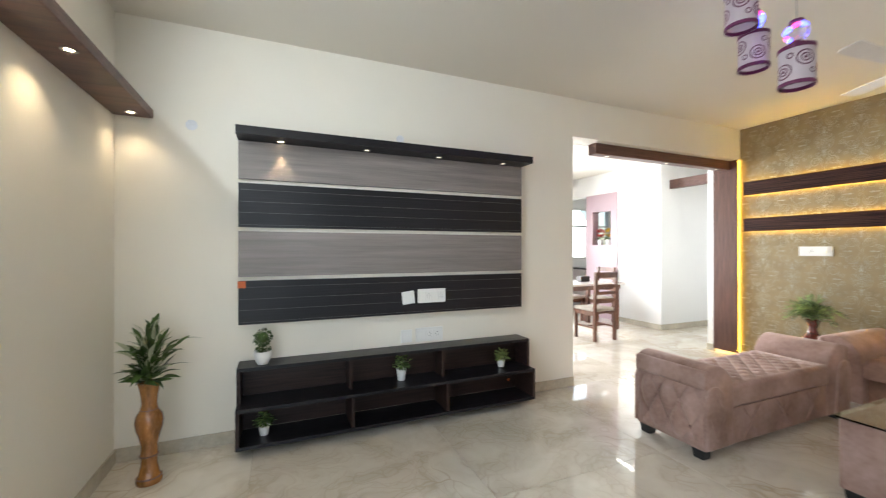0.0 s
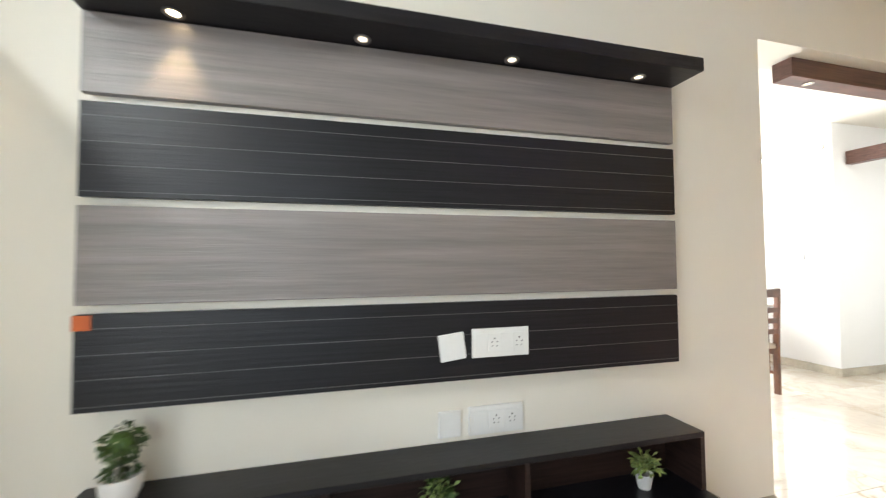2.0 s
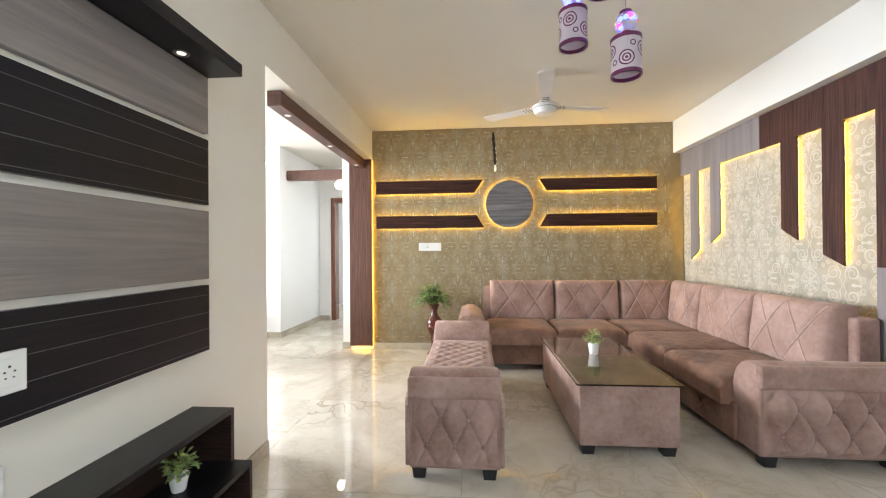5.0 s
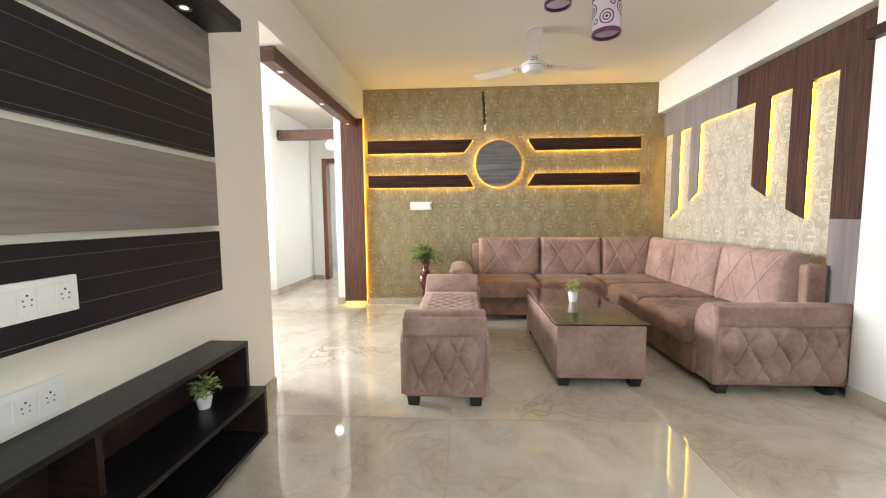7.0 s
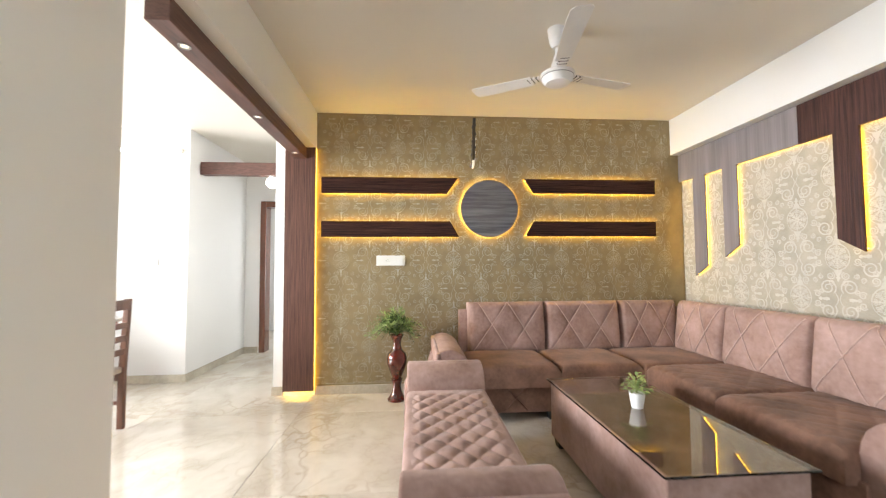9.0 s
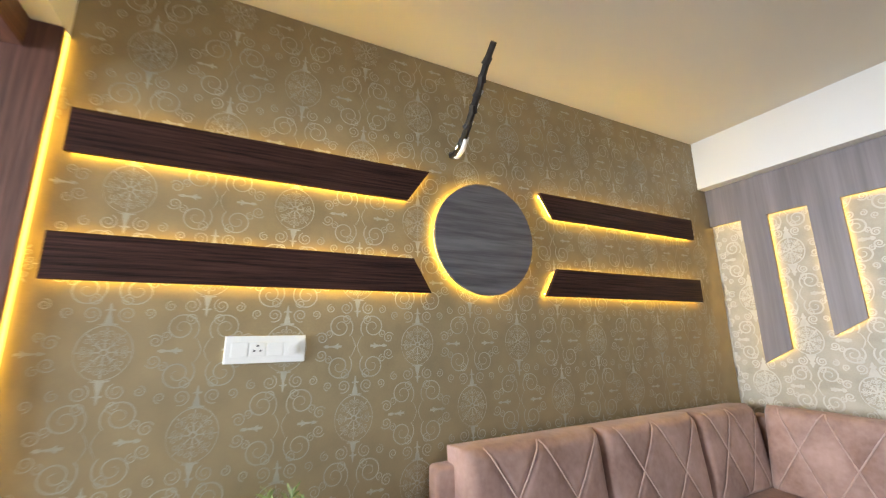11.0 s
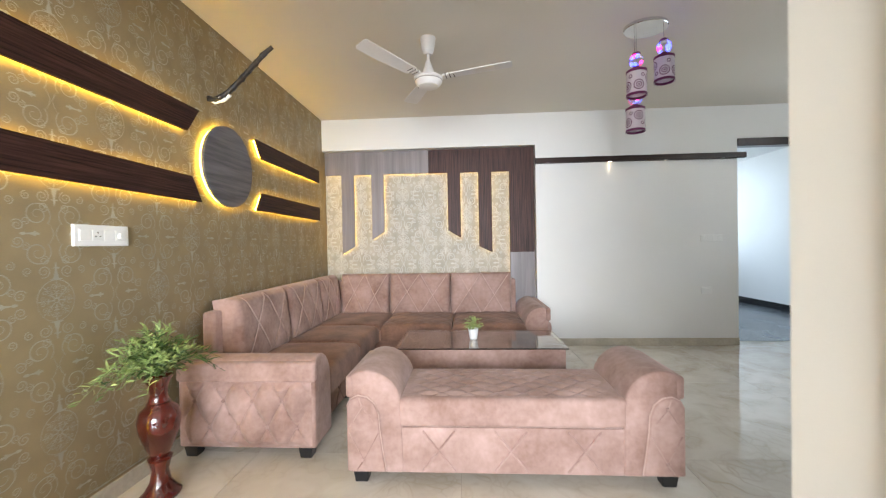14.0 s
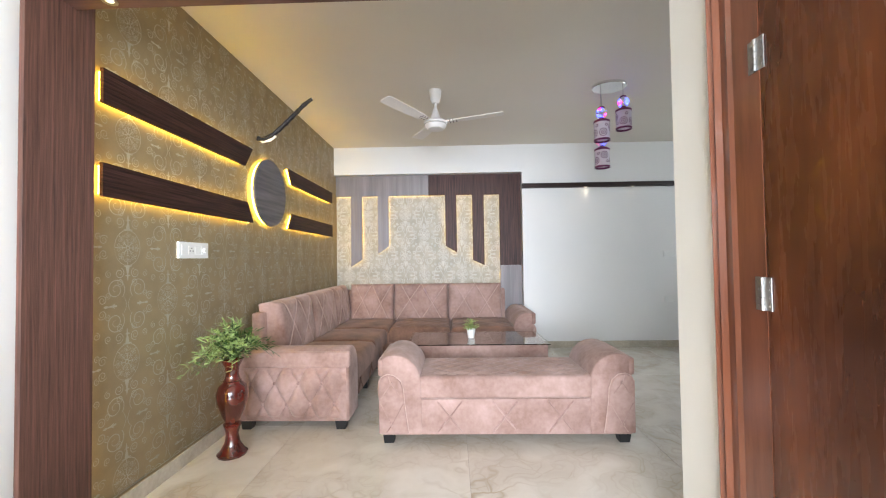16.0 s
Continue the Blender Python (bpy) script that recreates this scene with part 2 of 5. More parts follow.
DOORWOOD = mk("polished_teak", (0.115, 0.031, 0.009), 0.27, var=0.32, scale=2.0, fine=9, bump=0.05, stretch=(5, 5, 0.5), coat=0.2, sharp=0.6)


def knots(m, scale, reach):
    """Dark smoky knots scattered along the grain."""
    n, l = m.node_tree.nodes, m.node_tree.links
    src = n["Principled BSDF"].inputs["Base Color"].links[0].from_socket
    co, mp = n.new("ShaderNodeTexCoord"), n.new("ShaderNodeMapping")
    mp.inputs["Scale"].default_value = (1, 1.5, 0.75)
    l.new(co.outputs["Object"], mp.inputs["Vector"])
    ns = n.new("ShaderNodeTexNoise")
    ns.inputs["Scale"].default_value = 9
    l.new(mp.outputs[0], ns.inputs["Vector"])
    off = n.new("ShaderNodeVectorMath")
    off.operation = "MULTIPLY_ADD"
    off.inputs[1].default_value = (0.1, 0.1, 0.25)
    l.new(ns.outputs["Color"], off.inputs[0])
    l.new(mp.outputs[0], off.inputs[2])
    vo, rg, mix = n.new("ShaderNodeTexVoronoi"), n.new("ShaderNodeMapRange"), n.new("ShaderNodeMix")
    vo.inputs["Scale"].default_value = scale
    l.new(off.outputs[0], vo.inputs["Vector"])
    rg.inputs["From Min"].default_value, rg.inputs["From Max"].default_value = 0.04, reach
    rg.inputs["To Min"].default_value, rg.inputs["To Max"].default_value = 0.92, 0.0
    l.new(vo.outputs["Distance"], rg.inputs["Value"])
    mix.data_type = "RGBA"
    l.new(rg.outputs[0], mix.inputs["Factor"])
    l.new(src, mix.inputs["A"])
    mix.inputs["B"].default_value = (0.028, 0.008, 0.003, 1)
    l.new(mix.outputs["Result"], n["Principled BSDF"].inputs["Base Color"])


knots(DOORWOOD, 2.6, 0.46)
knots(DOORWOOD, 1.3, 0.60)
FRAMEWOOD = mk("red_brown_door_frame", (0.155, 0.05, 0.024), 0.2, var=0.15, scale=4, fine=20, bump=0.05, stretch=(5, 5, 0.6), coat=0.5)
DARKDOOR = mk("dark_entrance_door", (0.028, 0.012, 0.010), 0.3, var=0.3, scale=3, fine=14, stretch=(8, 8, 0.8))
CHAIRWOOD = mk("brown_chair_wood", (0.16, 0.065, 0.035), 0.35, var=0.25, scale=4, fine=20, stretch=(4, 4, 1.2))
SEATPAD = mk("beige_seat_pad", (0.50, 0.45, 0.40), 0.8, var=0.1)
TABLETOP = mk("pale_table_top", (0.60, 0.54, 0.50), 0.15, var=0.06)
GRANITE = mk("black_granite", (0.02, 0.02, 0.022), 0.12, var=0.5, scale=60, fine=200)
CABINET = mk("grey_kitchen_laminate", (0.25, 0.22, 0.21), 0.4, var=0.1)
BLUEFLOOR = mk("grey_stone_landing", (0.15, 0.17, 0.19), 0.2, var=0.3, scale=2, fine=30)
BLACKTAPE = mk("black_cable_tape", (0.014, 0.012, 0.012), 0.4, var=0.5, scale=40, fine=200, bump=0.5)
PURPLE = mk("purple_trim", (0.13, 0.013, 0.075), 0.4, var=0.15)
ORANGE = mk("orange_sticker", (0.62, 0.13, 0.03), 0.6, var=0.05)
PUTTY = mk("wall_putty", (0.70, 0.72, 0.76), 0.7, var=0.06)
RED = mk("red_petal", (0.6, 0.05, 0.04), 0.5, var=0.3, scale=30)
YELLOW = mk("yellow_petal", (0.72, 0.48, 0.04), 0.5, var=0.25, scale=30)
ALU = mk("window_aluminium", (0.62, 0.62, 0.60), 0.4, metal=0.4, var=0.05)
LED = glow("yellow_led_strip", (1.0, 0.62, 0.06), 24.0)
LEDS = glow("recess_led_strip", (1.0, 0.60, 0.05), 12.0)
LAMPON = glow("warm_lamp_lens", (1.0, 0.80, 0.5), 13.0)
LAMPDIM = glow("weak_lamp_lens", (1.0, 0.88, 0.7), 0.9)
LAMPOFF = mk("frosted_lamp_lens", (0.62, 0.61, 0.58), 0.25, var=0.03)
TUBE = glow("white_tube", (1.0, 0.97, 0.92), 10.0)
BULB = glow("white_globe", (1.0, 0.96, 0.9), 7.0)
BLUELED = glow("blue_led", (0.05, 0.07, 1.0), 7.0)
REDLED = glow("red_led", (1.0, 0.03, 0.2), 5.0)
def translucent(m, share):
    """Lets part of the light through a thin sheet."""
    n, l = m.node_tree.nodes, m.node_tree.links
    t, mx = n.new("ShaderNodeBsdfTranslucent"), n.new("ShaderNodeMixShader")
    t.inputs["Color"].default_value = (0.9, 0.86, 0.9, 1)
    mx.inputs[0].default_value = share
    l.new(n["Principled BSDF"].outputs[0], mx.inputs[1])
    l.new(t.outputs[0], mx.inputs[2])
    l.new(mx.outputs[0], n["Material Output"].inputs[0])
    return m


SHADE = mk("white_lamp_shade", (0.72, 0.66, 0.70), 0.35, var=0.04, bump=0.0)
translucent(SHADE, 0.45)
GLASS = glassy("clear_glass", (0.93, 0.97, 0.95))
SMOKED = glassy("tinted_table_glass", (0.82, 0.80, 0.72), 0.0, 1.5)
CRYSTAL = glassy("crystal_ball", (0.9, 0.9, 1.0), 0.03, 1.45)


# ---- mesh helpers ----
def box(x0, x1, y0, y1, z0, z1, bevel=0.0, seg=2, bm=None):
    own = bmesh.new()
    bmesh.ops.create_cube(own, size=1)
    for v in own.verts:
        v.co = ((x0 + x1) / 2 + v.co.x * (x1 - x0), (y0 + y1) / 2 + v.co.y * (y1 - y0), (z0 + z1) / 2 + v.co.z * (z1 - z0))
    if bevel:
        bmesh.ops.bevel(own, geom=own.edges[:], offset=bevel, segments=seg, profile=0.5, affect="EDGES")
    return join(bm, own)


def join(bm, own):
    if bm is None:
        return own
    me = bpy.data.meshes.new("tmp")
    own.to_mesh(me)
    own.free()
    bm.from_mesh(me)
    bpy.data.meshes.remove(me)
    return bm


def lathe(profile, cx, cy, z0=0.0, n=28, bm=None, hollow=False):
    """A turned body from (radius, height) pairs."""
    own = bmesh.new()
    rings = []
    for r, h in profile:
        rings.append([own.verts.new((cx + r * math.cos(2 * math.pi * i / n), cy + r * math.sin(2 * math.pi * i / n), z0 + h)) for i in range(n)])
    for a, b in zip(rings, rings[1:]):
        for i in range(n):
            own.faces.new((a[i], a[(i + 1) % n], b[(i + 1) % n], b[i]))
    if hollow:
        for i in range(n):
            own.faces.new((rings[-1][i], rings[-1][(i + 1) % n], rings[0][(i + 1) % n], rings[0][i]))
    else:
        own.faces.new(rings[0][::-1])
        own.faces.new(rings[-1])
    return join(bm, own)


def prism(points, axis, a, b, bevel=0.0, seg=2, bm=None):
    """A flat outline pushed along an axis from a to b. Outline in the two other axes, in x, y, z order."""
    own = bmesh.new()
    put = {"x": lambda p, h: (h, p[0], p[1]), "y": lambda p, h: (p[0], h, p[1]), "z": lambda p, h: (p[0], p[1], h)}[axis]
    lo = [own.verts.new(put(p, a)) for p in points]
    hi = [own.verts.new(put(p, b)) for p in points]
    own.faces.new(lo)
    own.faces.new(hi)
    k = len(points)
    for i in range(k):
        own.faces.new((lo[i], lo[(i + 1) % k], hi[(i + 1) % k], hi[i]))
    bmesh.ops.recalc_face_normals(own, faces=own.faces[:])
    if bevel:
        bmesh.ops.bevel(own, geom=own.edges[:], offset=bevel, segments=seg, profile=0.5, affect="EDGES")
    return join(bm, own)


def tube(points, r, n=6, bm=None, r_end=None):
    """A round cord through points."""
    own = bm if bm is not None else bmesh.new()
    pts = [Vector(p) for p in points]
    rings = []
    for i, p in enumerate(pts):
        d = (pts[min(i + 1, len(pts) - 1)] - pts[max(i - 1, 0)]).normalized()
        side = d.cross(Vector((0, 0, 1)) if abs(d.z) < 0.9 else Vector((1, 0, 0))).normalized()
        up = side.cross(d)
        rad = r if r_end is None else r + (r_end - r) * i / max(1, len(pts) - 1)
        rings.append([own.verts.new(p + rad * (math.cos(2 * math.pi * k / n) * side + math.sin(2 * math.pi * k / n) * up)) for k in range(n)])
    for a, b in zip(rings, rings[1:]):
        for k in range(n):
            own.faces.new((a[k], a[(k + 1) % n], b[(k + 1) % n], b[k]))
    own.faces.new(rings[0][::-1])
    own.faces.new(rings[-1])
    return own


def ball(c, r, u=12, v=8, bm=None, flat=1.0):
    own = bmesh.new()
    bmesh.ops.create_uvsphere(own, u_segments=u, v_segments=v, radius=r)
    for q in own.verts:
        q.co = (q.co.x + c[0], q.co.y + c[1], q.co.z * flat + c[2])
    return join(bm, own)


def base_of(ob):
    while ob.parent:
        ob = ob.parent
    return ob.location.copy()


def mesh_of(name, bm, material, shift=None, smooth=False):
    if shift is not None:
        bmesh.ops.translate(bm, verts=bm.verts[:], vec=-shift)
    bmesh.ops.recalc_face_normals(bm, faces=bm.faces[:])
    me = bpy.data.meshes.new(name)
    bm.to_mesh(me)
    bm.free()
    me.materials.append(material)
    if smooth:
        for p in me.polygons:
            p.use_smooth = True
        me.set_sharp_from_angle(angle=radians(38))
    return me


def part(name, bm, material, parent, label="", smooth=False):
    """A mesh, built in world places, as one part of a thing or of a part."""
    ob = new(name, mesh_of(name, bm, material, base_of(parent), smooth))
    ob.parent = parent
    return tagged(ob, label)


def thing(name, at, label, category, group="", kind=""):
    ob = new(name)
    ob.location = at
    ob.empty_display_size = 0.1
    return tagged(ob, label, category, group, kind)


def solid(name, bm, material, label, category, group="", kind="", at=(0, 0, 0), smooth=False):
    at = Vector(at)
    ob = new(name, mesh_of(name, bm, material, at, smooth))
    ob.location = at
    return tagged(ob, label, category, group, kind)


def structure(name, bm, material, label=""):
    return solid(name, bm, material, label or name.replace("_", " "), name.split("_")[0], kind="structure")


# ---- walls, ceiling ----
b = box(XW - 0.15, OPEN_X, YT, YT + 0.24, 0, CEIL)
box(OPEN_X, XG, YT, YT + 0.24, LINTEL, CEIL, bm=b)
wall_north = structure("wall_north", b, PAINT, "cream painted television wall beside a wide doorway")

b = box(XG, XG + 0.15, REC, YT + 0.39, 0, CEIL)
wall_east = structure("wall_east", b, WHITE, "wall behind the gold wallpaper")
wallpaper_east = structure("wall_east_wallpaper", box(XG - 0.002, XG + 0.05, REC, YT, 0, CEIL - 0.001), GOLD, "olive gold damask wallpaper on the sofa wall")

b = box(XW - 0.15, -0.66, YS - 0.16, YS, 0, CEIL)
box(-0.66, 0.125, YS - 0.16, YS, 2.364, CEIL, bm=b)
box(0.125, 2.40, YS - 0.16, YS, 0, CEIL, bm=b)
box(2.40, XG, YS - 0.16, YS, 2.367, CEIL, bm=b)
box(2.30, XG + 0.15, YS - 0.30, REC - 0.003, 0, 2.5, bm=b)
wall_south = structure("wall_south", b, WHITE, "white painted wall with a shallow recess behind the sofa")
paper_south = structure("wall_south_wallpaper", box(2.401, XG - 0.003, REC - 0.002, REC, 0, 2.366), SILVER, "champagne damask wallpaper in the recess")

WY0, WY1, WZ0, WZ1 = -0.4, 1.4, 0.4, 2.3
b = box(XW - 0.15, XW, YS, WY0, 0, CEIL)
box(XW - 0.15, XW, WY1, YT, 0, CEIL, bm=b)
box(XW - 0.15, XW, WY0, WY1, 0, WZ0, bm=b)
box(XW - 0.15, XW, WY0, WY1, WZ1, CEIL, bm=b)
wall_west = structure("wall_west", b, PAINT, "cream painted wall with a window")

DY0, DY1 = 3.262, 4.52
b = box(2.27, OPEN_X, DY1, NORTH, 0, CEIL)
box(2.27, OPEN_X, YT + 0.24, DY1, 2.24, CEIL, bm=b)
wall_bedroom = structure("wall_bedroom", b, WHITE, "white wall with a bedroom door")

b = box(XG + 0.15, 6.95, YT + 0.24, YT + 0.39, 0, CEIL)
wall_passage_south = structure("wall_passage_south", b, WHITE)
b = box(5.50, 7.05, 4.49, 4.64, 0, CEIL)
box(5.50, 5.65, 4.64, 5.36, 0, CEIL, bm=b)
wall_passage_north = structure("wall_passage_north", b, WHITE, "bright white corner wall of the passage")
b = box(5.49, 5.65, 5.36, 5.51, 0, 2.35)
box(5.49, 5.65, 5.97, 6.14, 0, 2.35, bm=b)
box(5.49, 5.65, 5.51, 5.97, 0, 1.383, bm=b)
box(5.49, 5.65, 5.51, 5.97, 2.024, 2.35, bm=b)
wall_niche = structure("wall_niche", b, PINK, "mauve pillar with an open niche")
structure("wall_niche_beam", box(5.50, 5.65, 5.36, NORTH, 2.35, CEIL), WHITE, "white beam over the kitchen opening")
b = box(6.95, 7.10, 4.22, 4.49, 0, CEIL)
box(6.95, 7.10, YT + 0.24, 4.22, 2.12, CEIL, bm=b)
wall_passage_end = structure("wall_passage_end", b, WHITE, "end wall of the passage with a door")
b = box(7.1, 9.0, 5.2, 5.3, 0, CEIL)
box(9.0, 9.1, 2.4, 5.3, 0, CEIL, bm=b)
box(7.1, 9.0, 2.4, 2.5, 0, CEIL, bm=b)
structure("wall_far_room", b, WHITE)
structure("wall_kitchen_east", box(7.4, 7.55, 5.3, NORTH, 0, CEIL), WHITE)
b = box(2.27, 2.45, NORTH, NORTH + 0.15, 0, CEIL)
box(2.45, 4.6, NORTH, NORTH + 0.15, 2.35, CEIL, bm=b)
box(4.6, 5.8, NORTH, NORTH + 0.15, 0, CEIL, bm=b)
box(5.8, 7.2, NORTH, NORTH + 0.15, 0, 1.08, bm=b)
box(5.8, 7.2, NORTH, NORTH + 0.15, 2.25, CEIL, bm=b)
box(7.2, 7.55, NORTH, NORTH + 0.15, 0, CEIL, bm=b)
structure("wall_dining_north", b, WHITE, "white dining wall with window openings")
structure("ceiling", box(XW - 0.15, 9.1, YS - 0.3, NORTH + 0.15, CEIL, CEIL + 0.15), CEILING, "flat painted ceiling")

# landing outside the entrance
structure("ground_landing", box(-2.3, 3.0, -4.4, YS - 0.16, -0.12, -0.015), BLUEFLOOR, "grey stone landing floor")
structure("wall_landing_west", box(-2.3, -2.15, -4.4, YS - 0.16, -0.1, CEIL), WHITE, "white landing wall")
structure("wall_landing_south", box(-2.3, 3.0, -4.55, -4.4, -0.1, 1.0), WHITE, "low landing parapet")
structure("ceiling_landing", box(-2.3, 3.0, -4.4, YS - 0.16, CEIL, CEIL + 0.1), WHITE)
structure("baseboard_landing", box(-2.15, -2.13, -4.4, YS - 0.17, -0.015, 0.1), GRANITE, "black granite skirting on the landing")

# skirting
SK = 0.085
for i, (x0, x1, y0, y1) in enumerate((
        (XW + 0.012, OPEN_X, YT - 0.012, YT), (XW, XW + 0.012, YS, YT), (0.125, 2.40, YS, YS + 0.012), (XW + 0.012, -0.72, YS, YS + 0.012),
        (XG - 0.014, XG - 0.002, REC + 0.012, YT - 0.01), (OPEN_X, OPEN_X + 0.012, YT, DY0 - 0.005), (5.488, 5.50, 4.478, 5.36), (5.50, 6.95, 4.478, 4.49),
        (XG + 0.15, 6.95, YT + 0.39, YT + 0.402), (XG - 0.012, XG, YT + 0.29, YT + 0.402), (6.938, 6.95, 4.30, 4.478), (OPEN_X, OPEN_X + 0.012, DY1 + 0.01, NORTH))):
    structure("baseboard", box(x0, x1, y0, y1, 0.0, SK, 0.003), SKIRT, "beige marble skirting")


# ---- doors, windows ----
door = thing("door_1", (OPEN_X, 3.9, 0), "polished red-brown teak door, shut, in a moulded frame", "door", kind="structure")
for y0, y1, z1 in ((DY0, 3.46, 2.24), (4.31, DY1, 2.24)):
    s = 1 if y0 < 3.5 else -1
    edge = y0 if s > 0 else y1
    prof = [(2.29, edge), (OPEN_X + 0.022, edge), (OPEN_X + 0.028, edge + s * 0.012), (OPEN_X + 0.016, edge + s * 0.022), (OPEN_X + 0.022, edge + s * 0.034), (OPEN_X + 0.008, edge + s * 0.05),
            (OPEN_X + 0.012, edge + s * 0.085), (OPEN_X + 0.004, edge + s * 0.10), (OPEN_X + 0.004, edge + s * 0.21), (2.29, edge + s * 0.21)]
    part("door_frame", prism(prof, "z", 0, z1), FRAMEWOOD, door, "moulded red-brown frame")
part("door_frame", box(2.29, OPEN_X + 0.012, 3.46, 4.31, 2.14, 2.24, 0.004), FRAMEWOOD, door)
part("gap_strip", box(2.36, OPEN_X + 0.0035, 3.4605, 3.4655, 0.008, 2.135), METAL, door, "thin grey strip between frame and leaf")
part("door_leaf", box(2.365, OPEN_X + 0.002, 3.467, 4.305, 0.008, 2.135, 0.003), DOORWOOD, door)
for hz in (0.33, 1.086, 1.81):
    h = part("hinge", box(OPEN_X + 0.003, OPEN_X + 0.007, 3.432, 3.494, hz - 0.05, hz + 0.05, 0.001), METAL, door, "steel butt hinge")
    for k in range(5):
        part("knuckle", lathe([(0.006, 0), (0.006, 0.0185)], OPEN_X + 0.009, 3.463, hz - 0.05 + 0.02 * k, 10), METAL, h)
    for dz in (-0.036, -0.012, 0.012, 0.036):
        for dy in (3.443, 3.484):
            part("screw", box(OPEN_X + 0.006, OPEN_X + 0.009, dy - 0.003, dy + 0.003, hz + dz - 0.003, hz + dz + 0.003), METAL, h)

ent = thing("door_2", (-0.3, YS, 0), "dark wooden entrance door standing open into the room", "door", kind="structure")
part("door_frame", box(-0.70, 0.125, YS - 0.10, YS + 0.012, 2.275, 2.362, 0.006), DARKDOOR, ent, "dark brown frame head")
part("door_frame", box(-0.72, -0.66, YS - 0.10, YS + 0.012, 0, 2.275, 0.006), DARKDOOR, ent)
part("door_leaf", box(-0.70, -0.655, YS + 0.02, YS + 0.86, 0.01, 2.27, 0.004), DARKDOOR, ent)
part("handle", tube([(-0.655, YS + 0.78, 1.02), (-0.61, YS + 0.78, 1.02), (-0.60, YS + 0.72, 1.02), (-0.60, YS + 0.66, 1.02)], 0.009), METAL, ent, "steel lever handle")
part("door_stopper", ball((-0.64, YS + 0.05, 0.07), 0.02), BLACKFOOT, ent)

fd = thing("door_3", (6.95, 3.9, 0), "passage doorway with a dark red-brown frame, open", "door", kind="structure")
part("door_frame", box(6.93, 7.12, 4.20, 4.28, 0, 2.185, 0.006), FRAMEWOOD, fd)
part("door_frame", box(6.93, 7.12, 3.41, 4.20, 2.10, 2.185, 0.006), FRAMEWOOD, fd)

kw = thing("window_1", (6.5, NORTH, 1.08), "bright kitchen window with an aluminium frame", "window", kind="structure")
for x0, x1, z0, z1 in ((5.8, 7.2, 1.08, 1.12), (5.8, 7.2, 2.21, 2.25), (5.8, 5.84, 1.12, 2.21), (7.16, 7.2, 1.12, 2.21), (5.84, 7.16, 1.82, 1.86), (6.48, 6.52, 1.12, 1.82)):
    part("window_frame", box(x0, x1, NORTH + 0.01, NORTH + 0.05, z0, z1, 0.003), ALU, kw)
pane = part("pane", box(5.84, 7.16, NORTH + 0.028, NORTH + 0.032, 1.12, 2.21), GLASS, kw)
pane.visible_shadow = False
ww = thing("window_2", (XW, 0.5, WZ0), "plain window with an aluminium frame", "window", kind="structure")
for y0, y1, z0, z1 in ((WY0, WY1, WZ0, WZ0 + 0.04), (WY0, WY1, WZ1 - 0.04, WZ1), (WY0, WY0 + 0.04, WZ0 + 0.04, WZ1 - 0.04), (WY1 - 0.04, WY1, WZ0 + 0.04, WZ1 - 0.04), (0.48, 0.52, WZ0 + 0.04, WZ1 - 0.04)):
    part("window_frame", box(XW - 0.06, XW - 0.02, y0, y1, z0, z1, 0.003), ALU, ww)


# ---- lamps let into shelves ----
def downlight(x, y, z, lens, label, group):
    t = thing("downlight", (x, y, z), label, "downlight", group)
    part("ring", lathe([(0.0165, 0), (0.029, -0.003), (0.029, 0.004), (0.0165, 0.004)], x, y, z - 0.001, 20, hollow=True), METAL, t, smooth=True)
    part("lens", lathe([(0.016, -0.0005), (0.016, 0.003)], x, y, z - 0.001, 16), lens, t)


# ---- television wall ----
X0, X1, FACE = -0.424, 1.775, 2.918
panel = thing("tv_wall_panel", (0.66, YT, 0.797), "striped black and grey laminate panel on the cream wall", "wall panel")
part("backing", box(X0 + 0.022, X1 - 0.022, 2.946, YT - 0.001, 0.81, 2.01), PAINT, panel, "cream grooves between the boards")
BOARDS = ((0.798, 1.088, BLACKWOOD), (1.115, 1.416, GREYWOOD), (1.443, 1.735, BLACKWOOD), (1.762, 2.014, GREYWOOD))
for z0, z1, m in BOARDS:
    bd = part("board", box(X0, X1, FACE, 2.946, z0, z1, 0.0015, 1), m, panel, "black board with fine pale lines" if m == BLACKWOOD else "grey board with wavy grain")
    if m == BLACKWOOD:
        for f in (0.15, 0.42, 0.67, 0.945):
            zz = z1 - f * (z1 - z0)
            part("inlay_line", box(X0 + 0.001, X1 - 0.001, FACE - 0.0012, FACE + 0.001, zz - 0.0011, zz + 0.0011), INLAY, bd)
shelf = thing("wall_shelf", (0.66, YT, 2.01), "black laminate ledge with downlights above the panel", "shelf")
part("board", box(X0 - 0.004, X1 + 0.008, 2.766, YT, 2.017, 2.071, 0.001, 1), BLACKWOOD, shelf)
part("lipping", box(X0 - 0.004, X1 + 0.008, 2.762, 2.766, 2.017, 2.071, 0.001, 1), BLACKWOOD, shelf)
for i, x in enumerate((-0.165, 0.412, 0.977, 1.559)):
    downlight(x, 2.875, 2.0165, LAMPON if i == 0 else LAMPDIM, "small round downlight, lit" if i == 0 else "small round downlight, faintly lit", "television ledge downlights")


